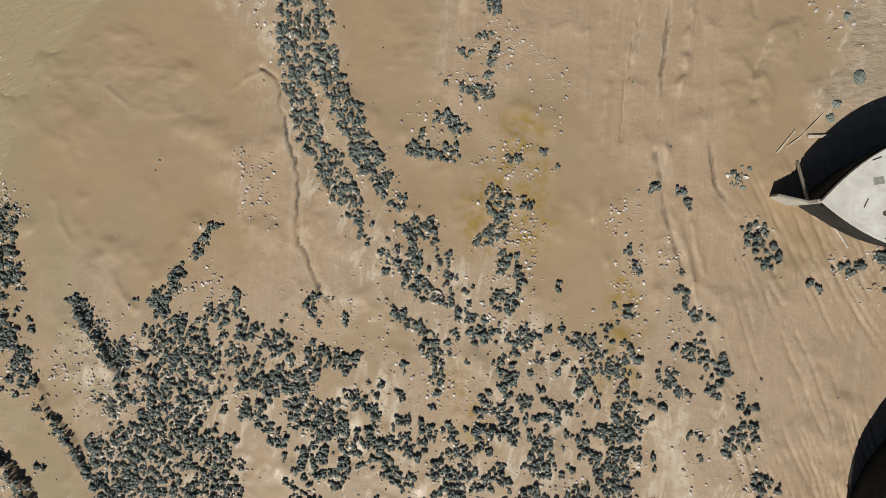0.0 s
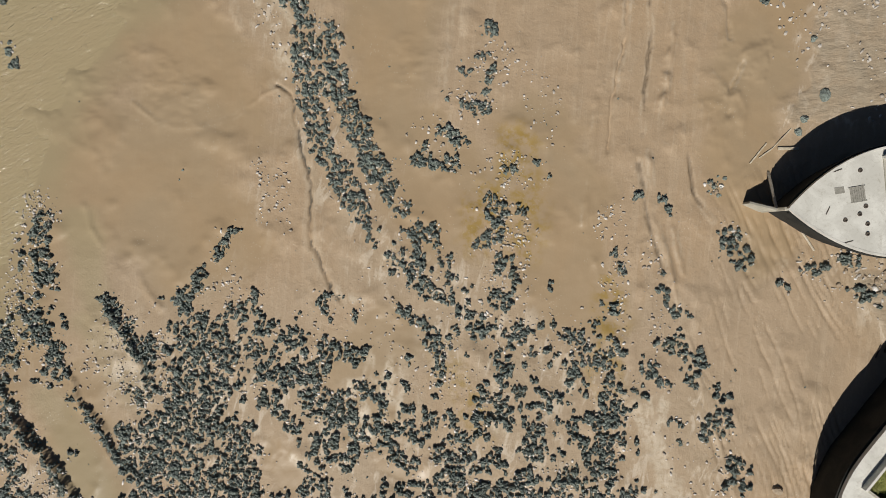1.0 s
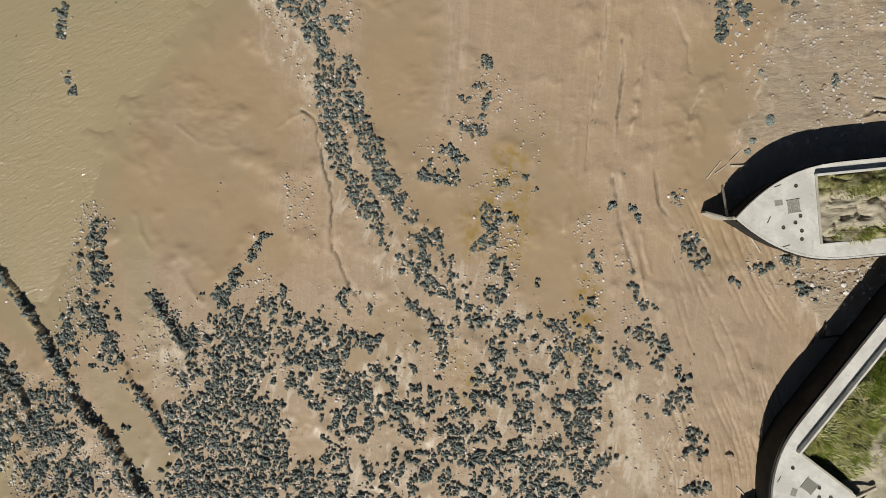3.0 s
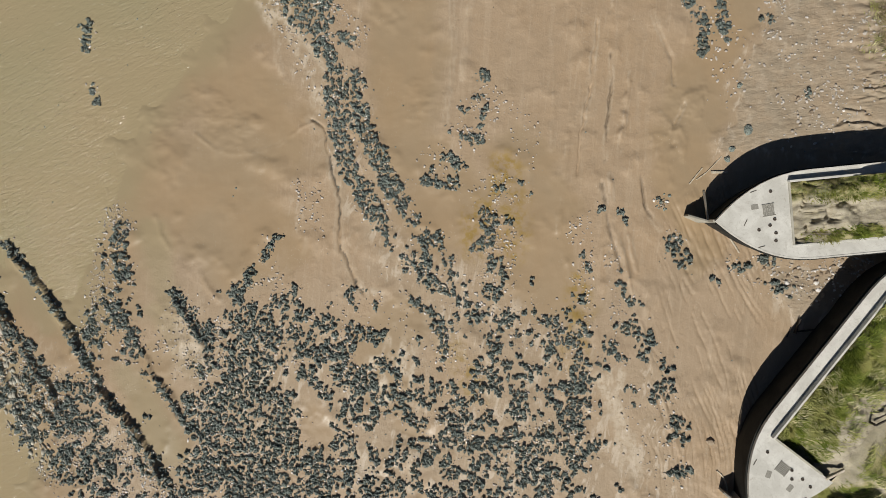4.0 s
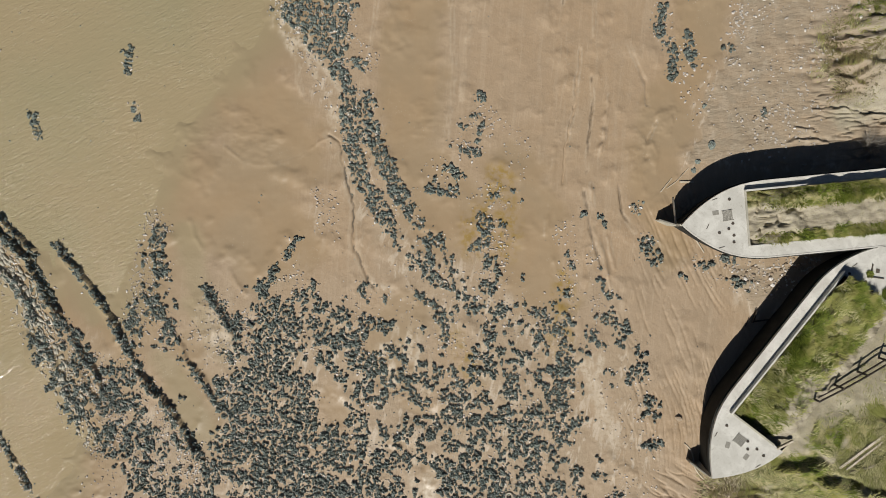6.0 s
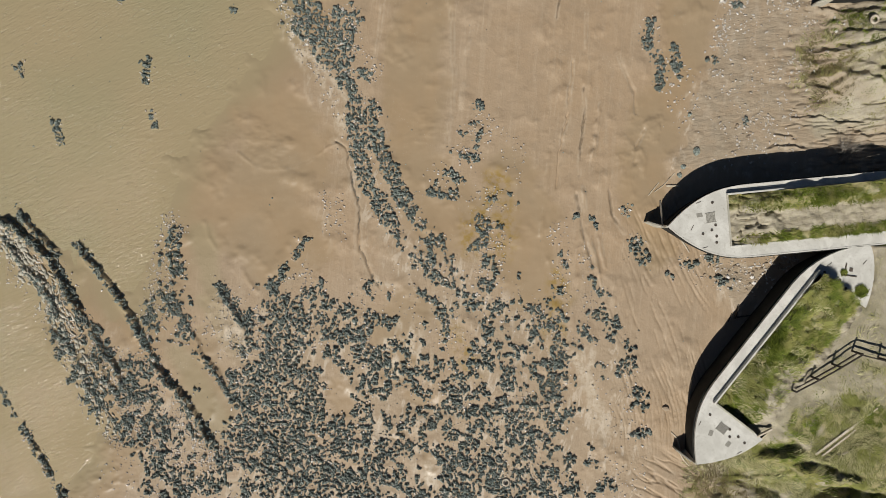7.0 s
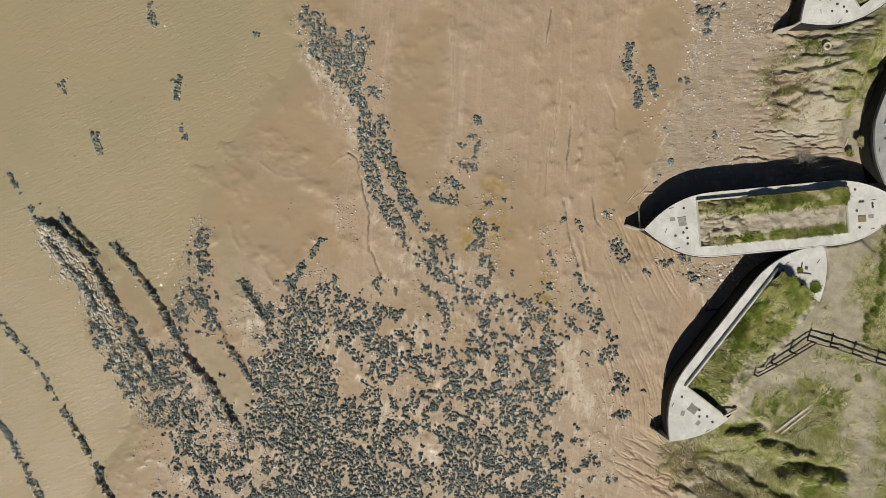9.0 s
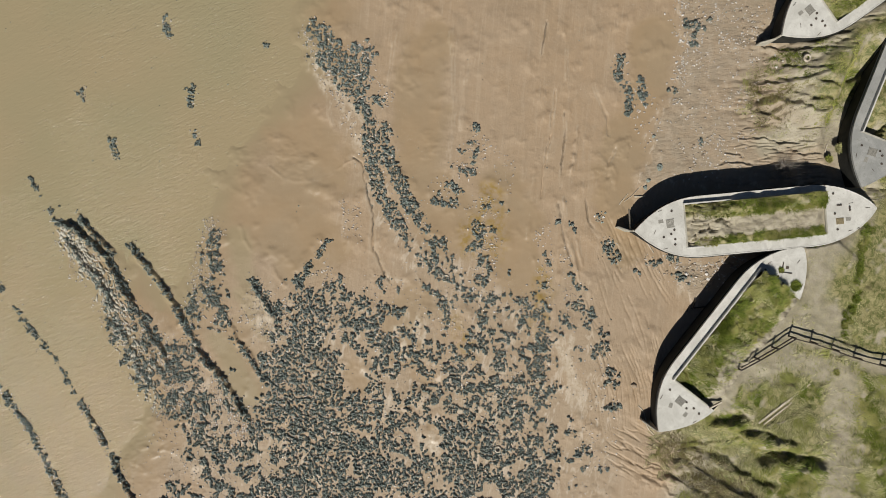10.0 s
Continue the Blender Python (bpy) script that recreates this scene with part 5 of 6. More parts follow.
def build_weed():
    rng = np.random.default_rng(11)
    n = 240000
    x, y = rng.uniform(-47, 36, n), rng.uniform(-27, 27, n)
    dense = weed_density(x, y)
    keep = rng.random(n) < dense
    x, y = x[keep], y[keep]
    cell = np.floor((x + 60) / 0.29).astype(np.int64) * 4096 + np.floor((y + 60) / 0.29).astype(np.int64)
    first = np.unique(cell, return_index=True)[1]
    x, y = x[first], y[first]
    z = np.maximum(read_grid(x, y), -0.02)
    r = 0.13 + 0.15 * rng.random(len(x)) ** 1.6
    tall = 1.0 + 0.75 * rng.random(len(x))
    forms = blob_templates(14, 6, 0.85, 0.26, 4)
    alone = (x > 15.5) & (r > 0.13)
    beds = ~alone
    ob = stamp("wrack_bed", forms, x[beds], y[beds], z[beds] + 0.01, r[beds], tall[beds], WEED, rng)
    tagged(ob, "dark grey-green bladder wrack clumps on foreshore rocks", "seaweed", kind="stuff")
    meshes = []
    for k in range(10):
        bm = bmesh.new()
        bmesh.ops.create_icosphere(bm, subdivisions=3, radius=1.0)
        bmesh.ops.delete(bm, geom=[v for v in bm.verts if v.co.z < -0.3], context="VERTS")
        for v in bm.verts:
            q = v.co.normalized()
            swell = 1 + 0.75 * noise.noise(q * 1.6 + Vector((k * 7.7, 1, 2))) + 0.5 * noise.noise(q * 4.0 + Vector((k * 3.1, 5, 2))) + 0.3 * noise.noise(q * 8.0 + Vector((k, 2, 8)))
            v.co = Vector((q.x * swell, q.y * swell, q.z * swell * 0.75))
        form = bpy.data.meshes.new("wrack_clump")
        for f in bm.faces:
            f.smooth = True
        bm.to_mesh(form)
        bm.free()
        form.materials.append(WEED)
        meshes.append(form)
    for k in np.nonzero(alone)[0][:290]:
        one = new("wrack_clump", meshes[k % len(meshes)])
        one.location, one.rotation_euler = (x[k], y[k], z[k] + 0.01), (0, 0, float(k))
        one.scale = (r[k] * 0.72, r[k] * 0.65, r[k] * 0.75 * tall[k])
        tagged(one, "small dark clump of wrack on the mud", "seaweed", "scattered wrack")
    rx, ry, core = [], [], []
    for pts, width, depth in RIDGES:
        for (ax, ay), (bx, by) in zip(pts, pts[1:]):
            many = int(math.hypot(bx - ax, by - ay) * width * 46)
            f, off = rng.random(many), rng.normal(-0.1 * width, width * 0.55, many)
            c, d = (bx - ax) / math.hypot(bx - ax, by - ay), (by - ay) / math.hypot(bx - ax, by - ay)
            core.append(np.abs(off) < 0.3 * width)
            rx.append(ax + (bx - ax) * f - d * off)
            ry.append(ay + (by - ay) * f + c * off)
        
    x, y = np.concatenate(rx), np.concatenate(ry)
    keep = fbm(x / 0.45 + 17, y / 0.7 + 5, 3) + np.where(np.concatenate(core), 0.26, 0.05) > 0.5
    x, y = x[keep], y[keep]
    z = np.maximum(read_grid(x, y), -0.02)
    ob = stamp("ridge_wrack", forms, x, y, z, 0.08 + 0.12 * rng.random(len(x)) ** 1.5, 0.9 + 0.8 * rng.random(len(x)), WEED, rng)
    tagged(ob, "dark wrack covering rock ridges at the water's edge", "seaweed", kind="stuff")
    n = 60000
    x, y = rng.uniform(-47, 36, n), rng.uniform(-27, 27, n)
    near = weed_density(x + rng.normal(0, 0.35, n), y + rng.normal(0, 0.35, n))
    keep = rng.random(n) < 0.4 * near + 0.002
    x, y = x[keep], y[keep]
    z = read_grid(x, y)
    ob = stamp("wrack_scraps", blob_templates(4, 1, 0.6, 0.35, 9), x, y, np.maximum(z, -0.01), 0.03 + 0.05 * rng.random(len(x)), np.ones(len(x)), WEED, rng)
    tagged(ob, "small torn scraps of dark wrack on mud", "seaweed", kind="stuff")


build_weed()


# ---- stones ----
# from west to east
STONE_STROKES_1 = [
    ([(-45.1, -13.9), (-42.3, -17.7), (-40.6, -21.1), (-38.7, -25.4)], 0.5, 0.8),
    ([(-37.5, 0.3), (-35.3, -2.5), (-31.9, -8.7), (-28.0, -15.6)], 1.8, 0.6),
    ([(-36.8, -15.6), (-34.3, -20.2), (-31.5, -25.4)], 0.4, 0.8),
    ([(-28.0, -11.0), (-25.7, -14.4), (-21.2, -17.9)], 2.6, 0.9),
    ([(-26.3, -20.2), (-21.2, -21.9), (-15.5, -23.6), (-10.9, -21.3)], 4.0, 0.2),
    ([(-23.6, 2.4), (-24.5, -1.9), (-25.7, -6.4)], 1.2, 0.7),
    ([(-22.5, -4.7), (-23.1, -7.6)], 0.7, 0.7),
    ([(-17.7, -6.4), (-13.2, -8.7), (-13.2, -15.5)], 3.0, 0.4),
    ([(-13.7, 21.7), (-12.5, 18.9), (-10.9, 17.3)], 1.0, 0.8),
    ([(-13.1, 18.9), (-10.9, 15.6), (-9.2, 12.3)], 0.8, 0.4),
    ([(-12.6, -0.7), (-12.3, -2.4)], 0.9, 0.7),
]
STONE_STROKES_2 = [
    ([(-10.0, 5.0), (-9.5, 1.6)], 0.9, 0.6),
    ([(-8.1, 20.1), (-7.5, 17.3), (-5.8, 15.3)], 0.8, 0.3),
    ([(-5.8, -4.1), (6.1, -6.3)], 3.0, 0.12),
    ([(-2.4, 3.9), (-1.0, 6.7)], 1.0, 0.25),
    ([(1.5, 8.4), (3.2, 11.2)], 1.2, 0.35),
    ([(3.5, 4.4), (3.8, 1.1), (3.3, -4.0)], 1.5, 0.5),
    ([(4.9, 10.1), (6.0, 6.7)], 1.2, 0.15),
    ([(9.5, 1.6), (9.5, -4.0)], 1.0, 0.4),
    ([(11.7, 0.5), (12.3, -5.2)], 0.8, 0.3),
    ([(14.1, -10.8), (15.3, -17.7), (14.8, -23.5)], 2.0, 0.12),
    ([(18.9, 13.5), (20.1, 11.2)], 1.0, 0.14),
    ([(20.6, 12.9), (28.5, 12.4)], 3.0, 0.06),
    ([(22.5, -1.1), (26.5, -1.7), (29.3, -1.1)], 1.6, 0.25),
]
STONE_STROKES_3 = [
    ([(22.7, 24.6), (23.0, 20.2), (22.5, 15.2)], 0.8, 0.5),
    ([(26.6, 24.1), (27.8, 16.9), (26.2, 11.3)], 4.2, 0.17),
    ([(30.1, 18.8), (32.3, 18.8)], 1.8, 0.22),
]
STONE_STROKES = STONE_STROKES_1 + STONE_STROKES_2 + STONE_STROKES_3


def build_stones():
    rng = np.random.default_rng(23)
    n = 210000
    x, y = rng.uniform(-46, 36, n), rng.uniform(-27, 27, n)
    want = 0.62 * smooth(0.0, 0.4, weed_density(x + rng.normal(0, 0.3, n), y + rng.normal(0, 0.3, n)))
    for pts, width, amount in STONE_STROKES:
        want = np.maximum(want, amount * smooth(width * 1.4, width * 0.4, line_dist(x, y, pts, 3 * width)[0]))
    keep = rng.random(n) < want * smooth(0.25, 0.6, fbm(x / 1.1, y / 1.1 + 50, 3))
    x, y = x[keep], y[keep]
    z = np.maximum(read_grid(x, y), -0.01)
    r = 0.03 + 0.085 * rng.random(len(x)) ** 2.2 + 0.015 * (x > 18)
    shingle = np.nonzero((x > 18) & (r > 0.075) & ~in_barge(x, y))[0][:280]
    meshes = []
    for k, (tv, tf) in enumerate(blob_templates(8, 1, 0.75, 0.3, 31)):
        meshes.append(mesh_np("stone", tv, tf, STONE, False))
    for k in shingle:
        one = new("stone", meshes[k % 8])
        one.location, one.rotation_euler = (x[k], y[k], z[k] + 0.01), (0, 0, float(k))
        one.scale = (1.25 * r[k], 0.9 * r[k], 0.8 * r[k])
        tagged(one, "pale angular stone lying on the mud shingle", "stone", "stones on the shingle")
    rest = np.ones(len(x), bool)
    rest[shingle] = False
    x, y, z, r = x[rest], y[rest], z[rest], r[rest]
    ob = stamp("scattered_stones", blob_templates(5, 1, 0.7, 0.28, 30), x, y, z + 0.01, r, 0.7 + 0.4 * rng.random(len(x)), STONE, rng)
    tagged(ob, "small pale stones strewn on the mud", "stones", kind="stuff")


build_stones()


def ridge_rocks():
    """Pale slabs showing between the weed of the rock ridges."""
    rng = np.random.default_rng(61)
    x, y, turn = [], [], []
    for k, ((ax, ay), (bx, by)) in enumerate(zip(OUTCROP, OUTCROP[1:])):
        many = 90 if k < 4 else 60
        f = rng.random(many)
        x.append(ax + (bx - ax) * f + rng.normal(0, 0.6, many))
        y.append(ay + (by - ay) * f + rng.normal(0, 0.5, many))
        turn.append(math.atan2(by - ay, bx - ax) + rng.normal(0, 0.25, many))
    x, y, turn = np.concatenate(x), np.concatenate(y), np.concatenate(turn)
    z = np.maximum(read_grid(x, y), -0.02)
    ob = stamp("ridge_rocks", blob_templates(5, 1, 0.6, 0.3, 77), x, y, z + 0.03, 0.09 + 0.16 * rng.random(len(x)) ** 2, 0.5 + 0.6 * rng.random(len(x)), WORN, rng, turn, 1.2 + 0.7 * rng.random(len(x)))
    tagged(ob, "pale broken rock slabs between weed at the waterline", "rocks", kind="stuff")


OUTCROP = [(-38.1, 1.9), (-36.9, 0.3), (-36.1, -1.1), (-34.7, -2.5), (-33.6, -5.3), (-32.2, -8.2), (-30.8, -11.6), (-28.9, -15.3)]
ridge_rocks()


# ---- grass ----
def blades(name, x, y, z, length, angle, lean, width, material, label):
    """Bent blades, each a strip of three triangles."""
    n = len(x)
    dx, dy = np.cos(angle), np.sin(angle)
    sx, sy = -dy * width / 2, dx * width / 2
    rows = []
    for f, w in ((0.0, 1.0), (0.55, 0.8), (1.0, 0.0)):
        out, up = length * np.sin(lean) * f ** 1.5, length * np.cos(lean) * (f - 0.3 * f * f)
        cx, cy, cz = x + dx * out, y + dy * out, z + up
        if w:
            rows += [np.stack([cx - sx * w, cy - sy * w, cz], 1), np.stack([cx + sx * w, cy + sy * w, cz], 1)]
        else:
            rows.append(np.stack([cx, cy, cz], 1))
    v = np.stack(rows, 1).reshape(-1, 3)
    tri = np.array([[0, 1, 3], [0, 3, 2], [2, 3, 4]])
    f = (tri[None] + (np.arange(n) * 5)[:, None, None]).reshape(-1, 3)
    tagged(new(name, mesh_np(name, v, f, material)), label, "grass", kind="stuff")


def hold_grass(barge, level, swell, count, want, material, label, tall=0.6):
    rng = np.random.default_rng(int(barge[2] * 10))
    u, v = rng.uniform(HOLD_A + 0.15, HOLD_B - 0.15, count), rng.uniform(-HOLD_HALF + 0.1, HOLD_HALF - 0.1, count)
    clump = fbm(u / 0.7 + 9, v / 0.7 + barge[2], 3)
    keep = rng.random(count) < want(u, v) * smooth(0.25, 0.55, clump)
    u, v, clump = u[keep], v[keep], clump[keep]
    z = fill_height(u, v, level, swell, barge[2])
    c, s = math.cos(radians(barge[2])), math.sin(radians(barge[2]))
    x, y = barge[0] + u * c - v * s, barge[1] + u * s + v * c
    turn = radians(barge[2]) + 3.4 + fbm(x / 1.6, y / 1.6 + 77, 2) * 4 + rng.normal(0, 0.5, len(x))
    blades("hold_grass", x, y, z - 0.03, tall * (0.25 + 1.5 * clump) * np.where(u < HOLD_A + 4, np.clip((HOLD_HALF - v) / 0.8, 0.25, 1), 1.0) * (0.6 + 0.6 * rng.random(len(x))), turn, 0.5 + 0.7 * rng.random(len(x)), 0.028 + 0.022 * rng.random(len(x)), material, label)


hold_grass(BARGES[0], DECK - 0.05, 0.25, 26000, lambda u, v: np.maximum(smooth(0.3, 0.9, v), smooth(-0.9, -1.4, v)) * smooth(4.8, 9.5, u), TALL_GRASS, "green tufts of rough grass in a barge hold", 0.34)
hold_grass(BARGES[1], DECK - 0.1, 0.35, 40000, lambda u, v: 1 - 0.95 * trodden(u, v), TALL_GRASS, "tall matted green grass in a barge hold", 0.5)
hold_grass(BARGES[1], DECK + 0.02, 0.35, 11000, lambda u, v: (1 - 0.95 * trodden(u, v)) * smooth(0.4, 0.6, fbm(u / 0.9 + 4, v / 2.0, 2)), STRAW_GRASS, "bleached grass tips lying over a barge hold", 0.5)
hold_grass(BARGES[2], DECK - 0.2, 0.3, 9000, lambda u, v: 0.8 + 0 * u, TALL_GRASS, "short green grass in a barge hold", 0.4)


LUSH = [([(39.1, -11.7), (40.1, -14.5), (41.6, -18.4), (42.6, -21.7)], 1.7), ([(26.8, -15.4), (28.1, -14.1), (29.5, -13.5)], 1.1), ([(27.7, -17.4), (30.1, -18.3)], 0.8), ([(31.8, -20.6), (33.2, -21.7), (35.3, -20.1)], 1.6), ([(25.6, -16.3), (28.2, -16.6)], 0.6), ([(31.6, -22.4), (33.7, -22.7)], 1.2), ([(27.8, -11.7), (30.3, -10.8)], 0.5), ([(35.2, -12.9), (34.1, -13.4)], 0.8), ([(34.0, 18.6), (36.1, 17.3), (37.8, 15.7), (36.2, 13.3)], 2.3), ([(38.7, 21.0), (40.1, 19.4), (39.9, 17.8)], 2.2), ([(36.4, 19.9), (37.7, 18.9)], 2.3), ([(40.0, 2.9), (39.5, 0.2), (38.8, -2.5)], 0.55), ([(39.6, -3.2), (38.4, -5.3), (37.8, -7.5)], 0.5)]
SHORT_TURF = [([(41.3, 2.9), (41.2, -1.5), (40.7, -5.8), (41.6, -9.1)], 2.4), ([(36.5, 0.7), (36.6, -2.6), (37.2, -5.0)], 2.6), ([(40.3, 22.1), (37.7, 18.9), (36.2, 15.7), (35.7, 13.0)], 3.2), ([(38.6, 1.8), (37.9, -1.5)], 1.6)]


BRAMBLE = [([(22.6, -19.6), (24.9, -21.5), (28.5, -23.6)], 2.3), ([(31.4, 14.7), (34.5, 13.6), (35.6, 12.5)], 2.0), ([(31.1, 16.6), (33.9, 15.8), (36.7, 14.7)], 1.9), ([(25.6, -22.8), (30.1, -24.5)], 2.0), ([(33.3, 18.2), (36.1, 17.1)], 1.4), ([(33.3, 19.6), (36.0, 20.0)], 1.0), ([(26.5, -16.8), (29.8, -17.9)], 0.6)]


def bank_grass():
    rng = np.random.default_rng(5)
    n = 520000
    x, y = rng.uniform(19, 47, n), rng.uniform(-31, 32, n)
    keep = ~in_barge(x, y)
    x, y = x[keep], y[keep]
    z, bank = read_grid(x, y), read_grid(x, y, "bank") + 2.0 * smooth(-12, -16, y)
    n1, n2 = fbm(x / 3 + 40, y / 3), fbm(x / 0.8, y / 0.8 + 12, 3)
    soil = mask(x, y, PATHS, (n1 - 0.5) * 0.9)
    want = smooth(-0.8, 1.5, bank + 3 * (n1 - 0.5)) * (1 - 0.93 * soil) * smooth(0.3, 0.55, n2)
    want = np.maximum(want, 0.8 * mask(x, y, BRAMBLE, (n2 - 0.5) * 1.2))
    keep = rng.random(len(x)) < want
    x, y, z, n2 = x[keep], y[keep], z[keep], n2[keep]
    turn = fbm(x / 2.2, y / 2.2 + 77, 2) * 10 + rng.normal(0, 0.3, len(x))
    low = mask(x, y, SHORT_TURF, 0 * x)
    tall = (0.2 + 0.62 * n2) * (0.6 + 0.6 * rng.random(len(x))) * (1 - 0.7 * low)
    lush = rng.random(len(x)) < mask(x, y, LUSH, (n2 - 0.5) * 1.5)
    keep = rng.random(len(x)) > 0.75 * low * ~lush
    dead = keep & ~lush & (rng.random(len(x)) < 0.85 * mask(x, y, BRAMBLE, (n2 - 0.5) * 1.2))
    keep = keep & ~dead
    for sel, stuff, label in ((dead, DEAD_GRASS, "dead brown grass and brambles on the eroded bank"), (keep & ~lush, STRAW_GRASS, "long combed green and straw-coloured grass on the bank"), (keep & lush, TALL_GRASS, "lush dark green grass patches on the bank")):
        blades("bank_grass", x[sel], y[sel], z[sel] - 0.03, tall[sel], turn[sel], 0.8 + 0.6 * rng.random(sel.sum()), 0.022 + 0.022 * rng.random(sel.sum()), stuff, label)



bank_grass()


# ---- timber fence ----
def ground_z(x, y):
    return float(read_grid(np.array([x]), np.array([y]))[0])


def build_fence(corners, gap):
    fence = new("timber_fence")
    x0, y0 = corners[0]
    fence.location = (x0, y0, ground_z(x0, y0))
    tagged(fence, "dark weathered timber post and rail fence by the path", "fence")
    base = Vector(fence.location)
    feet = []
    for (ax, ay), (bx, by) in zip(corners, corners[1:]):
        count = max(1, round(math.hypot(bx - ax, by - ay) / gap))
        feet += [(ax + (bx - ax) * k / count, ay + (by - ay) * k / count) for k in range(count)]
    feet.append(corners[-1])
    tops = [Vector((x, y, sum(ground_z(x + a, y + b) for a in (-1.2, 0, 1.2) for b in (-1.2, 0, 1.2)) / 9)) - base for x, y in feet]
    for p in tops:
        bm = bmesh.new()
        beam(bm, p + Vector((0, 0, -0.6)), p + Vector((0, 0, 1.25)), 0.13, 0.13, 0.012)
        part("post", bm, TIMBER, fence)
    for a, b in zip(tops, tops[1:]):
        side = (b - a).cross(Vector((0, 0, 1))).normalized() * 0.09
        for h in (0.5, 1.12):
            bm = bmesh.new()
            beam(bm, a + side + Vector((0, 0, h)), b + side + Vector((0, 0, h)), 0.085, 0.13)
            part("rail", bm, TIMBER, fence)


build_fence([(27.7, -10.8), (32.6, -7.7), (34.6, -8.2), (36.7, -8.9), (38.9, -9.7), (41.5, -10.4)] + [(45.0, -10.5)], 2.2)


# ---- timber, tyres, bushes and driftwood ----
def build_plank(a, b, width, thick, material, label, name="plank"):
    """A worn board or branch that lies on the ground between two places."""
    za, zb = ground_z(*a), ground_z(*b)
    mid = Vector(((a[0] + b[0]) / 2, (a[1] + b[1]) / 2, (za + zb) / 2 + thick / 2))
    bm = bmesh.new()
    p, q = Vector((a[0], a[1], za + thick / 2)) - mid, Vector((b[0], b[1], zb + thick / 2)) - mid
    beam(bm, p, q, width, thick, min(width, thick) * 0.2)
    bmesh.ops.subdivide_edges(bm, edges=[e for e in bm.edges if e.calc_length() > 0.6 * (q - p).length], cuts=5)
    for v in bm.verts:
        v.co += 0.12 * width * noise.noise_vector(v.co * 2.5 + mid)
    ob = part(name, bm, material)
    ob.location = mid
    return tagged(ob, label, "driftwood" if name == "driftwood" else "plank")


build_plank(*[(29.8, -16.1), (32.9, -13.7)], 0.22, 0.14, PALE_WOOD, "long bleached timber beam lying in the grass", "timber_beam")
build_plank(*[(30.3, -16.2), (33.0, -14.1)], 0.16, 0.12, PALE_WOOD, "bleached timber beam beside another in the grass", "timber_beam")
build_plank(*[(32.9, -13.7), (34.7, -12.3)], 0.14, 0.1, PALE_WOOD, "narrow weathered timber in the grass", "timber_beam")
build_plank(*[(17.0, 4.9), (17.9, 6.0)], 0.08, 0.06, PALE_WOOD, "thin straight stick on wet mud", "driftwood")
build_plank(*[(17.5, 5.2), (18.2, 5.7)], 0.07, 0.06, PALE_WOOD, "short pale stick on wet mud", "driftwood")
build_plank(*[(18.5, 5.7), (19.6, 5.7)], 0.16, 0.1, PALE_WOOD, "pale broken board by the hull", "driftwood")
build_plank(*[(18.2, 5.7), (19.2, 6.8)], 0.05, 0.05, PALE_WOOD, "long thin stick on the mud", "driftwood")
build_plank(*[(19.4, 1.9), (20.5, 0.1)], 0.1, 0.1, PALE_WOOD, "pale plank leaning along the hull", "driftwood")
build_plank(*[(24.4, -5.5), (24.7, -4.5)], 0.09, 0.3, TIMBER, "dark broken stake in the mud", "driftwood")
build_plank(*[(24.6, -5.4), (26.5, -5.1)], 0.1, 0.1, TIMBER, "dark driftwood branch beside the hull", "driftwood")
build_plank(*[(23.9, -5.8), (24.2, -5.1)], 0.07, 0.06, TIMBER, "short dark driftwood stick", "driftwood")
build_plank(*[(37.1, 10.1), (37.4, 10.9)], 0.12, 0.1, PALE_WOOD, "short bleached stake on the bank", "driftwood")


def build_tyre(x, y, radius, thick, tilt, label):
    bm = bmesh.new()
    rings = []
    for k in range(28):
        a = k / 28 * 2 * math.pi
        ring = []
        for j in range(8):
            b = j / 8 * 2 * math.pi
            r = radius - thick + thick * math.cos(b) * 0.8
            ring.append(bm.verts.new((r * math.cos(a), r * math.sin(a), thick * 0.7 * math.sin(b))))
        rings.append(ring)
    for k in range(28):
        p, q = rings[k], rings[(k + 1) % 28]
        for j in range(8):
            bm.faces.new((p[j], q[j], q[(j + 1) % 8], p[(j + 1) % 8]))
    ob = part("tyre", bm, RUBBER, None, "", True)
    ob.matrix_world = pose(x, y, max(ground_z(x + a, y + b) for a in (-0.3, 0, 0.3) for b in (-0.3, 0, 0.3)) + thick * 0.4, tilt, 0, 0)
    return tagged(ob, label, "tyre", "old tyres")


build_tyre(*(34.5, 19.0), 0.42, 0.13, 8, "pale mud-caked tyre lying on the eroded bank")
build_tyre(*(5.1, -19.7), 0.40, 0.13, -6, "mud-caked tyre half sunk among the wrack")
build_tyre(*(-0.2, -2.5), 0.42, 0.10, 3, "pale mud-caked tyre ring with wrack inside")


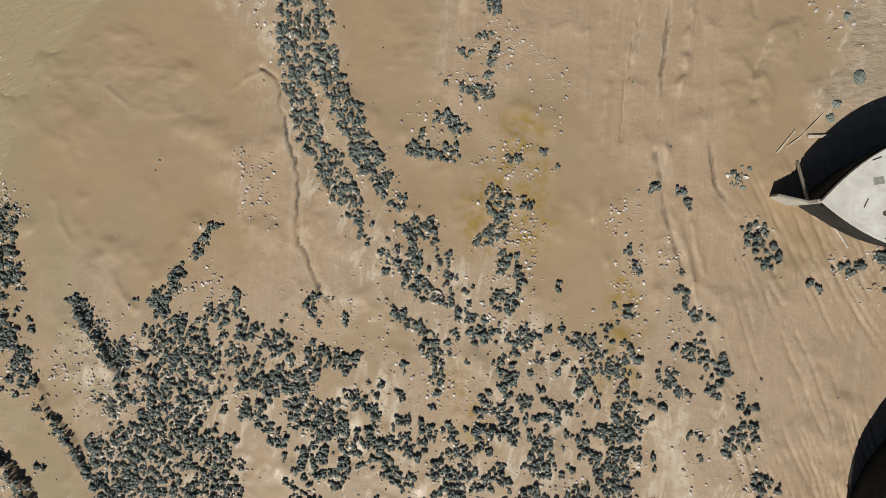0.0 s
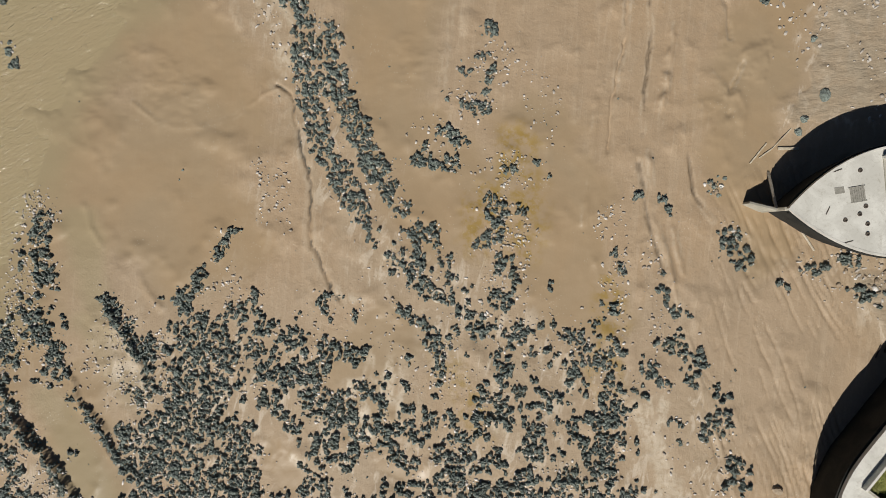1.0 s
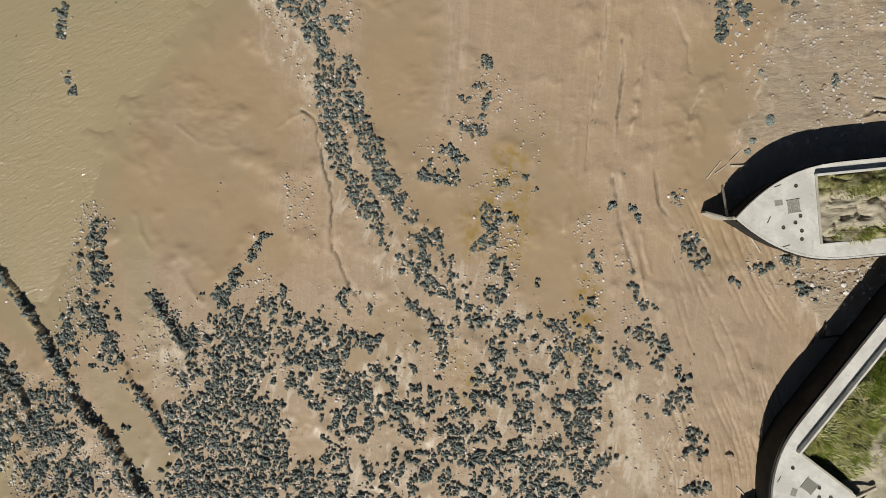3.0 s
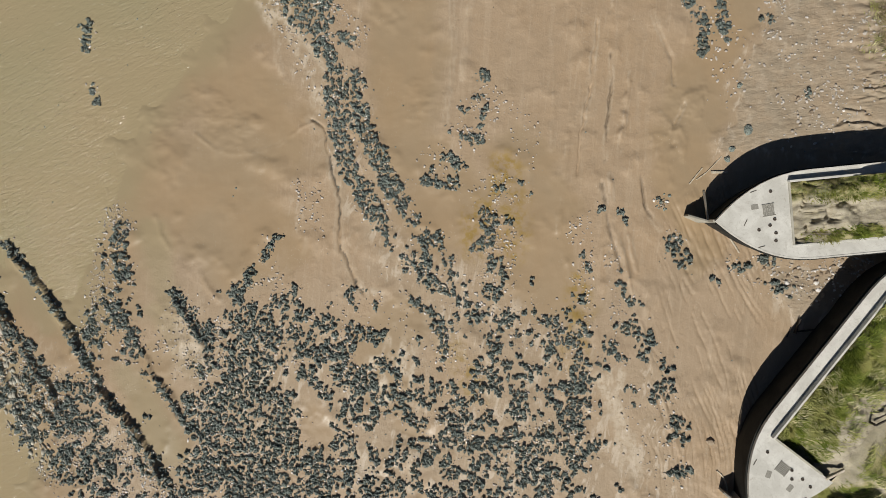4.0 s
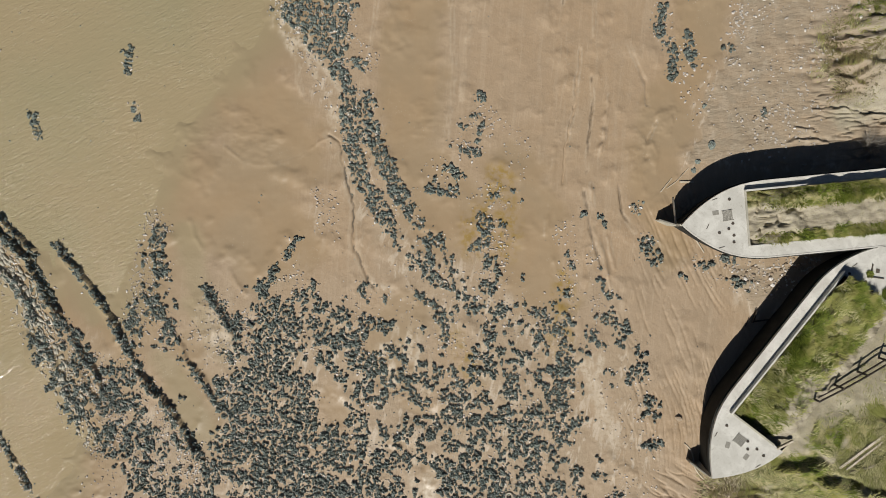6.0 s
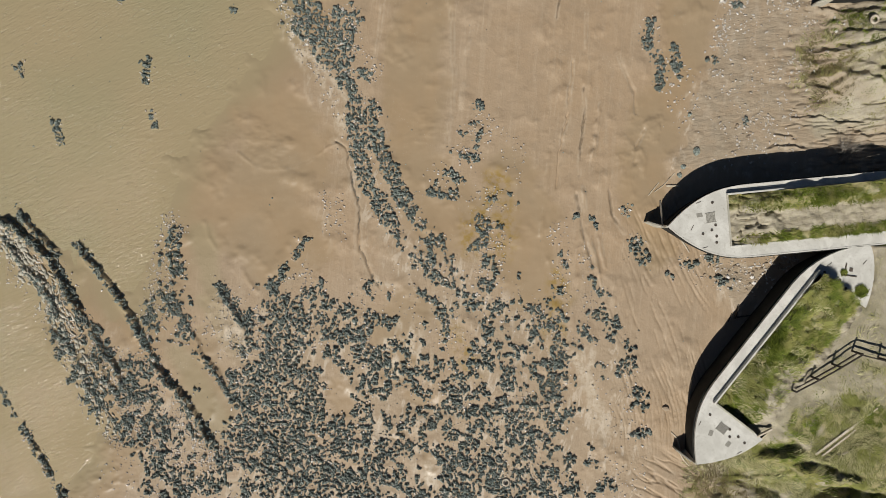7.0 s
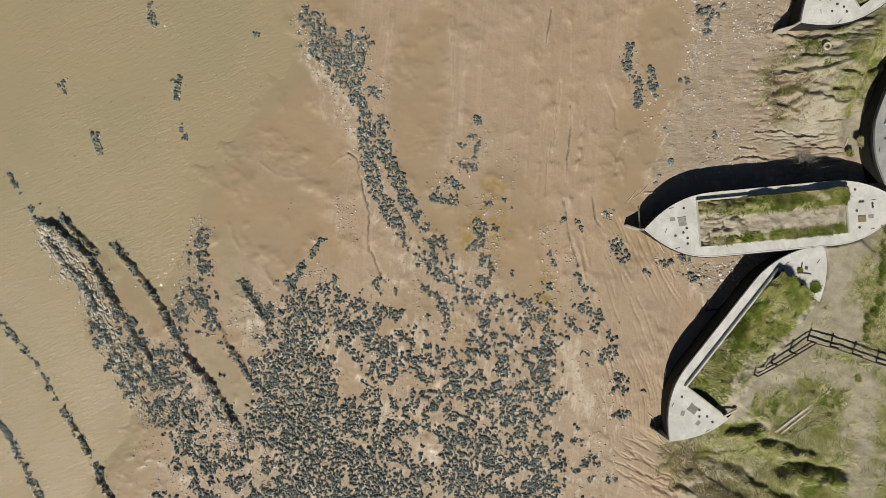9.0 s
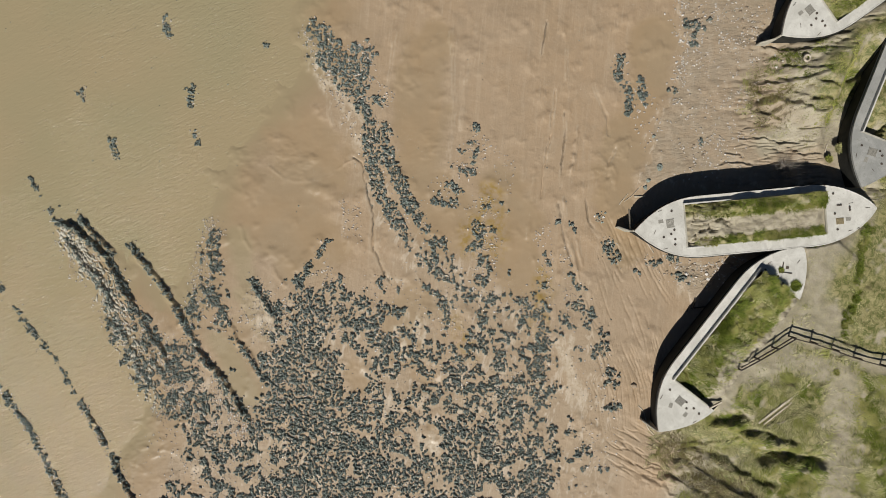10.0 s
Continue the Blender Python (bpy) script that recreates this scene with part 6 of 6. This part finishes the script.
def build_twig_bush(x, y, radius, count, label):
    """A bare bush: a stump and many forking twigs."""
    rng = np.random.default_rng(3)
    z = ground_z(x, y)
    bush = new("bare_bush")
    bush.location = (x, y, z)
    tagged(bush, label, "bush")
    for k in range(count):
        cu = bpy.data.curves.new("branch", "CURVE")
        cu.dimensions, cu.bevel_depth, cu.bevel_resolution, cu.resolution_u = "3D", 0.014, 0, 2
        a = rng.uniform(0, 6.283)
        tip = Vector((math.cos(a), math.sin(a), 0)) * radius * rng.uniform(0.5, 1.1) + Vector((0, 0, rng.uniform(0.25, 1.0)))
        for f in range(4):
            line = cu.splines.new("POLY")
            side = Vector(rng.normal(0, 0.25, 3)) if f else Vector((0, 0, 0))
            start = tip * (0.2 * f)
            line.points.add(4)
            for i in range(5):
                w = i / 4
                q = start.lerp(tip * (0.75 + 0.1 * f) + side * 2, w) + Vector(rng.normal(0, 0.05, 3)) * (w + 0.1)
                line.points[i].co, line.points[i].radius = (*q, 1), 1.0 - 0.7 * w
        cu.materials.append(TWIG)
        ob = new("branch", cu)
        ob.parent = bush


build_twig_bush(*(33.3, 8.4), 1.15, 64, "bare grey leafless bush in the barge's shadow")


def build_rope(points, label):
    """A slack rope along the mud."""
    cu = bpy.data.curves.new("rope", "CURVE")
    cu.dimensions, cu.bevel_depth, cu.bevel_resolution, cu.resolution_u = "3D", 0.06, 2, 6
    line = cu.splines.new("NURBS")
    line.points.add(len(points) - 1)
    x0, y0 = points[0]
    for p, (x, y) in zip(line.points, points):
        p.co = (x - x0, y - y0, ground_z(x, y) + 0.03, 1)
    line.use_endpoint_u = True
    cu.materials.append(PALE_WOOD)
    ob = new("rope", cu)
    ob.location = (x0, y0, 0)
    return tagged(ob, label, "rope")


build_rope([(19.2, -15.3), (19.6, -15.6), (20.0, -16.3), (19.9, -17.0), (20.2, -17.6), (20.8, -18.2)], "slack pale rope lying on mud beside the hull")


def build_tuft(x, y, z, radius, count, tall, material, label):
    rng = np.random.default_rng(int(abs(x * 100)))
    a, d = rng.uniform(0, 6.283, count), radius * np.sqrt(rng.random(count)) * 0.7
    n = len(a)
    px, py = x + d * np.cos(a), y + d * np.sin(a)
    blades("grass_tuft", px, py, np.full(n, z), tall * (0.6 + 0.7 * rng.random(n)), a + rng.normal(0, 1.7, n), 0.2 + 0.8 * rng.random(n), 0.025 + 0.025 * rng.random(n), material, label)


build_tuft(*(31.7, -1.4), DECK, 0.32, 500, 0.22, TALL_GRASS, "small green tuft growing on a concrete deck")
build_tuft(*(33.1, -2.9), DECK, 0.62, 1300, 0.3, TALL_GRASS, "large green tuft growing on a concrete deck")
build_tuft(*(38.1, 10.4), 1.2, 0.5, 900, 0.4, STRAW_GRASS, "straw-coloured tussock beside the barge end")
build_tuft(*(37.3, 9.4), 0.9, 0.4, 700, 0.32, TALL_GRASS, "dark green tussock beside the barge end")
build_tuft(*(35.3, 1.1), 2.6, 0.8, 1500, 0.42, TALL_GRASS, "dark green bush of grass between two barges")
build_tuft(*(37.2, -11.2), 2.9, 0.3, 260, 0.35, TALL_GRASS, "small dark tuft beside the path")
build_tuft(*(22.3, -11.7), DECK - 0.2, 0.55, 500, 0.3, STRAW_GRASS, "dry tuft by the hold's corner")


# ---- boulders and clods ----
def build_boulder(x, y, r, material, label, name, k):
    bm = bmesh.new()
    bmesh.ops.create_icosphere(bm, subdivisions=2, radius=1.0)
    for v in bm.verts:
        q = v.co.normalized()
        swell = 1 + 0.45 * noise.noise(q * 1.3 + Vector((k * 3.7, 1, 2))) + 0.2 * noise.noise(q * 3.3 + Vector((k, 5, 2)))
        v.co = Vector((q.x * swell * r, q.y * swell * r * 0.8, q.z * swell * r * 0.6))
    ob = part(name, bm, material)
    ob.location, ob.rotation_euler = (x, y, ground_z(x, y) + 0.12 * r), (0, 0, k * 1.3)
    return tagged(ob, label, "stone", "boulders on the mud")


rng = np.random.default_rng(77)
CLODS = [([(22.4, -1.4), (25.8, -1.8), (29.1, -1.0)], 0.9, 70), ([(25.2, -2.8), (27.5, -2.2)], 0.8, 25), ([(30.6, 18.8), (32.6, 18.7)], 1.0, 22), ([(28.7, 23.4), (30.8, 20.7)], 1.2, 24), ([(23.5, 24.1), (25.0, 20.2)], 1.6, 20), ([(24.5, 11.2), (25.6, 9.3)], 0.7, 9)]
count = 0
for pts, spread, many in CLODS:
    for k in range(many):
        f = rng.random() * (len(pts) - 1)
        i = min(int(f), len(pts) - 2)
        x = pts[i][0] + (pts[i + 1][0] - pts[i][0]) * (f - i) + rng.normal(0, spread * 0.5)
        y = pts[i][1] + (pts[i + 1][1] - pts[i][1]) * (f - i) + rng.normal(0, spread * 0.5)
        if in_barge(np.array([x]), np.array([y]))[0]:
            continue
        count += 1
        build_boulder(x, y, 0.07 + 0.13 * rng.random() ** 2, STONE if rng.random() < 0.12 else CLOD, "rough brown mud-caked stone on the mud", "boulder", count)
build_boulder(*(18.7, -13.2), 0.32, CLOD, "angular grey boulder alone on the mud", "boulder", 401)
build_boulder(*(17.3, -15.2), 0.25, WEED, "dark weedy boulder on the mud", "boulder", 402)


for line in ([(39.9, 2.9), (39.5, 0.2), (38.8, -2.5)], [(39.5, -3.2), (38.3, -5.2), (37.7, -7.5)]):
    for (ax, ay), (bx, by) in zip(line, line[1:]):
        for k in range(9):
            px, py = ax + (bx - ax) * k / 9 + rng.normal(0, 0.22), ay + (by - ay) * k / 9 + rng.normal(0, 0.22)
            build_tuft(px, py, ground_z(px, py) - 0.05, 0.42, 150, 0.3, TALL_GRASS, "dark green tussock in a line on the bank")
PILE = (15.1, 3.6)
for k in range(26):
    count += 1
    build_boulder(PILE[0] + rng.normal(0, 0.28), PILE[1] + rng.normal(0, 0.28), 0.05 + 0.09 * rng.random(), (CLOD, WEED, WEED, STONE, CLOD, WEED)[k % 6], "small angular stone in a heap on the mud", "boulder", count)

for (px, py), r in zip([(21.0, 8.6), (19.9, 7.3), (20.4, 11.7), (19.6, 6.6)], (0.36, 0.24, 0.2, 0.24)):
    count += 1
    build_boulder(px, py, r, WEED, "rounded boulder covered in dark wrack on the mud", "boulder", count)
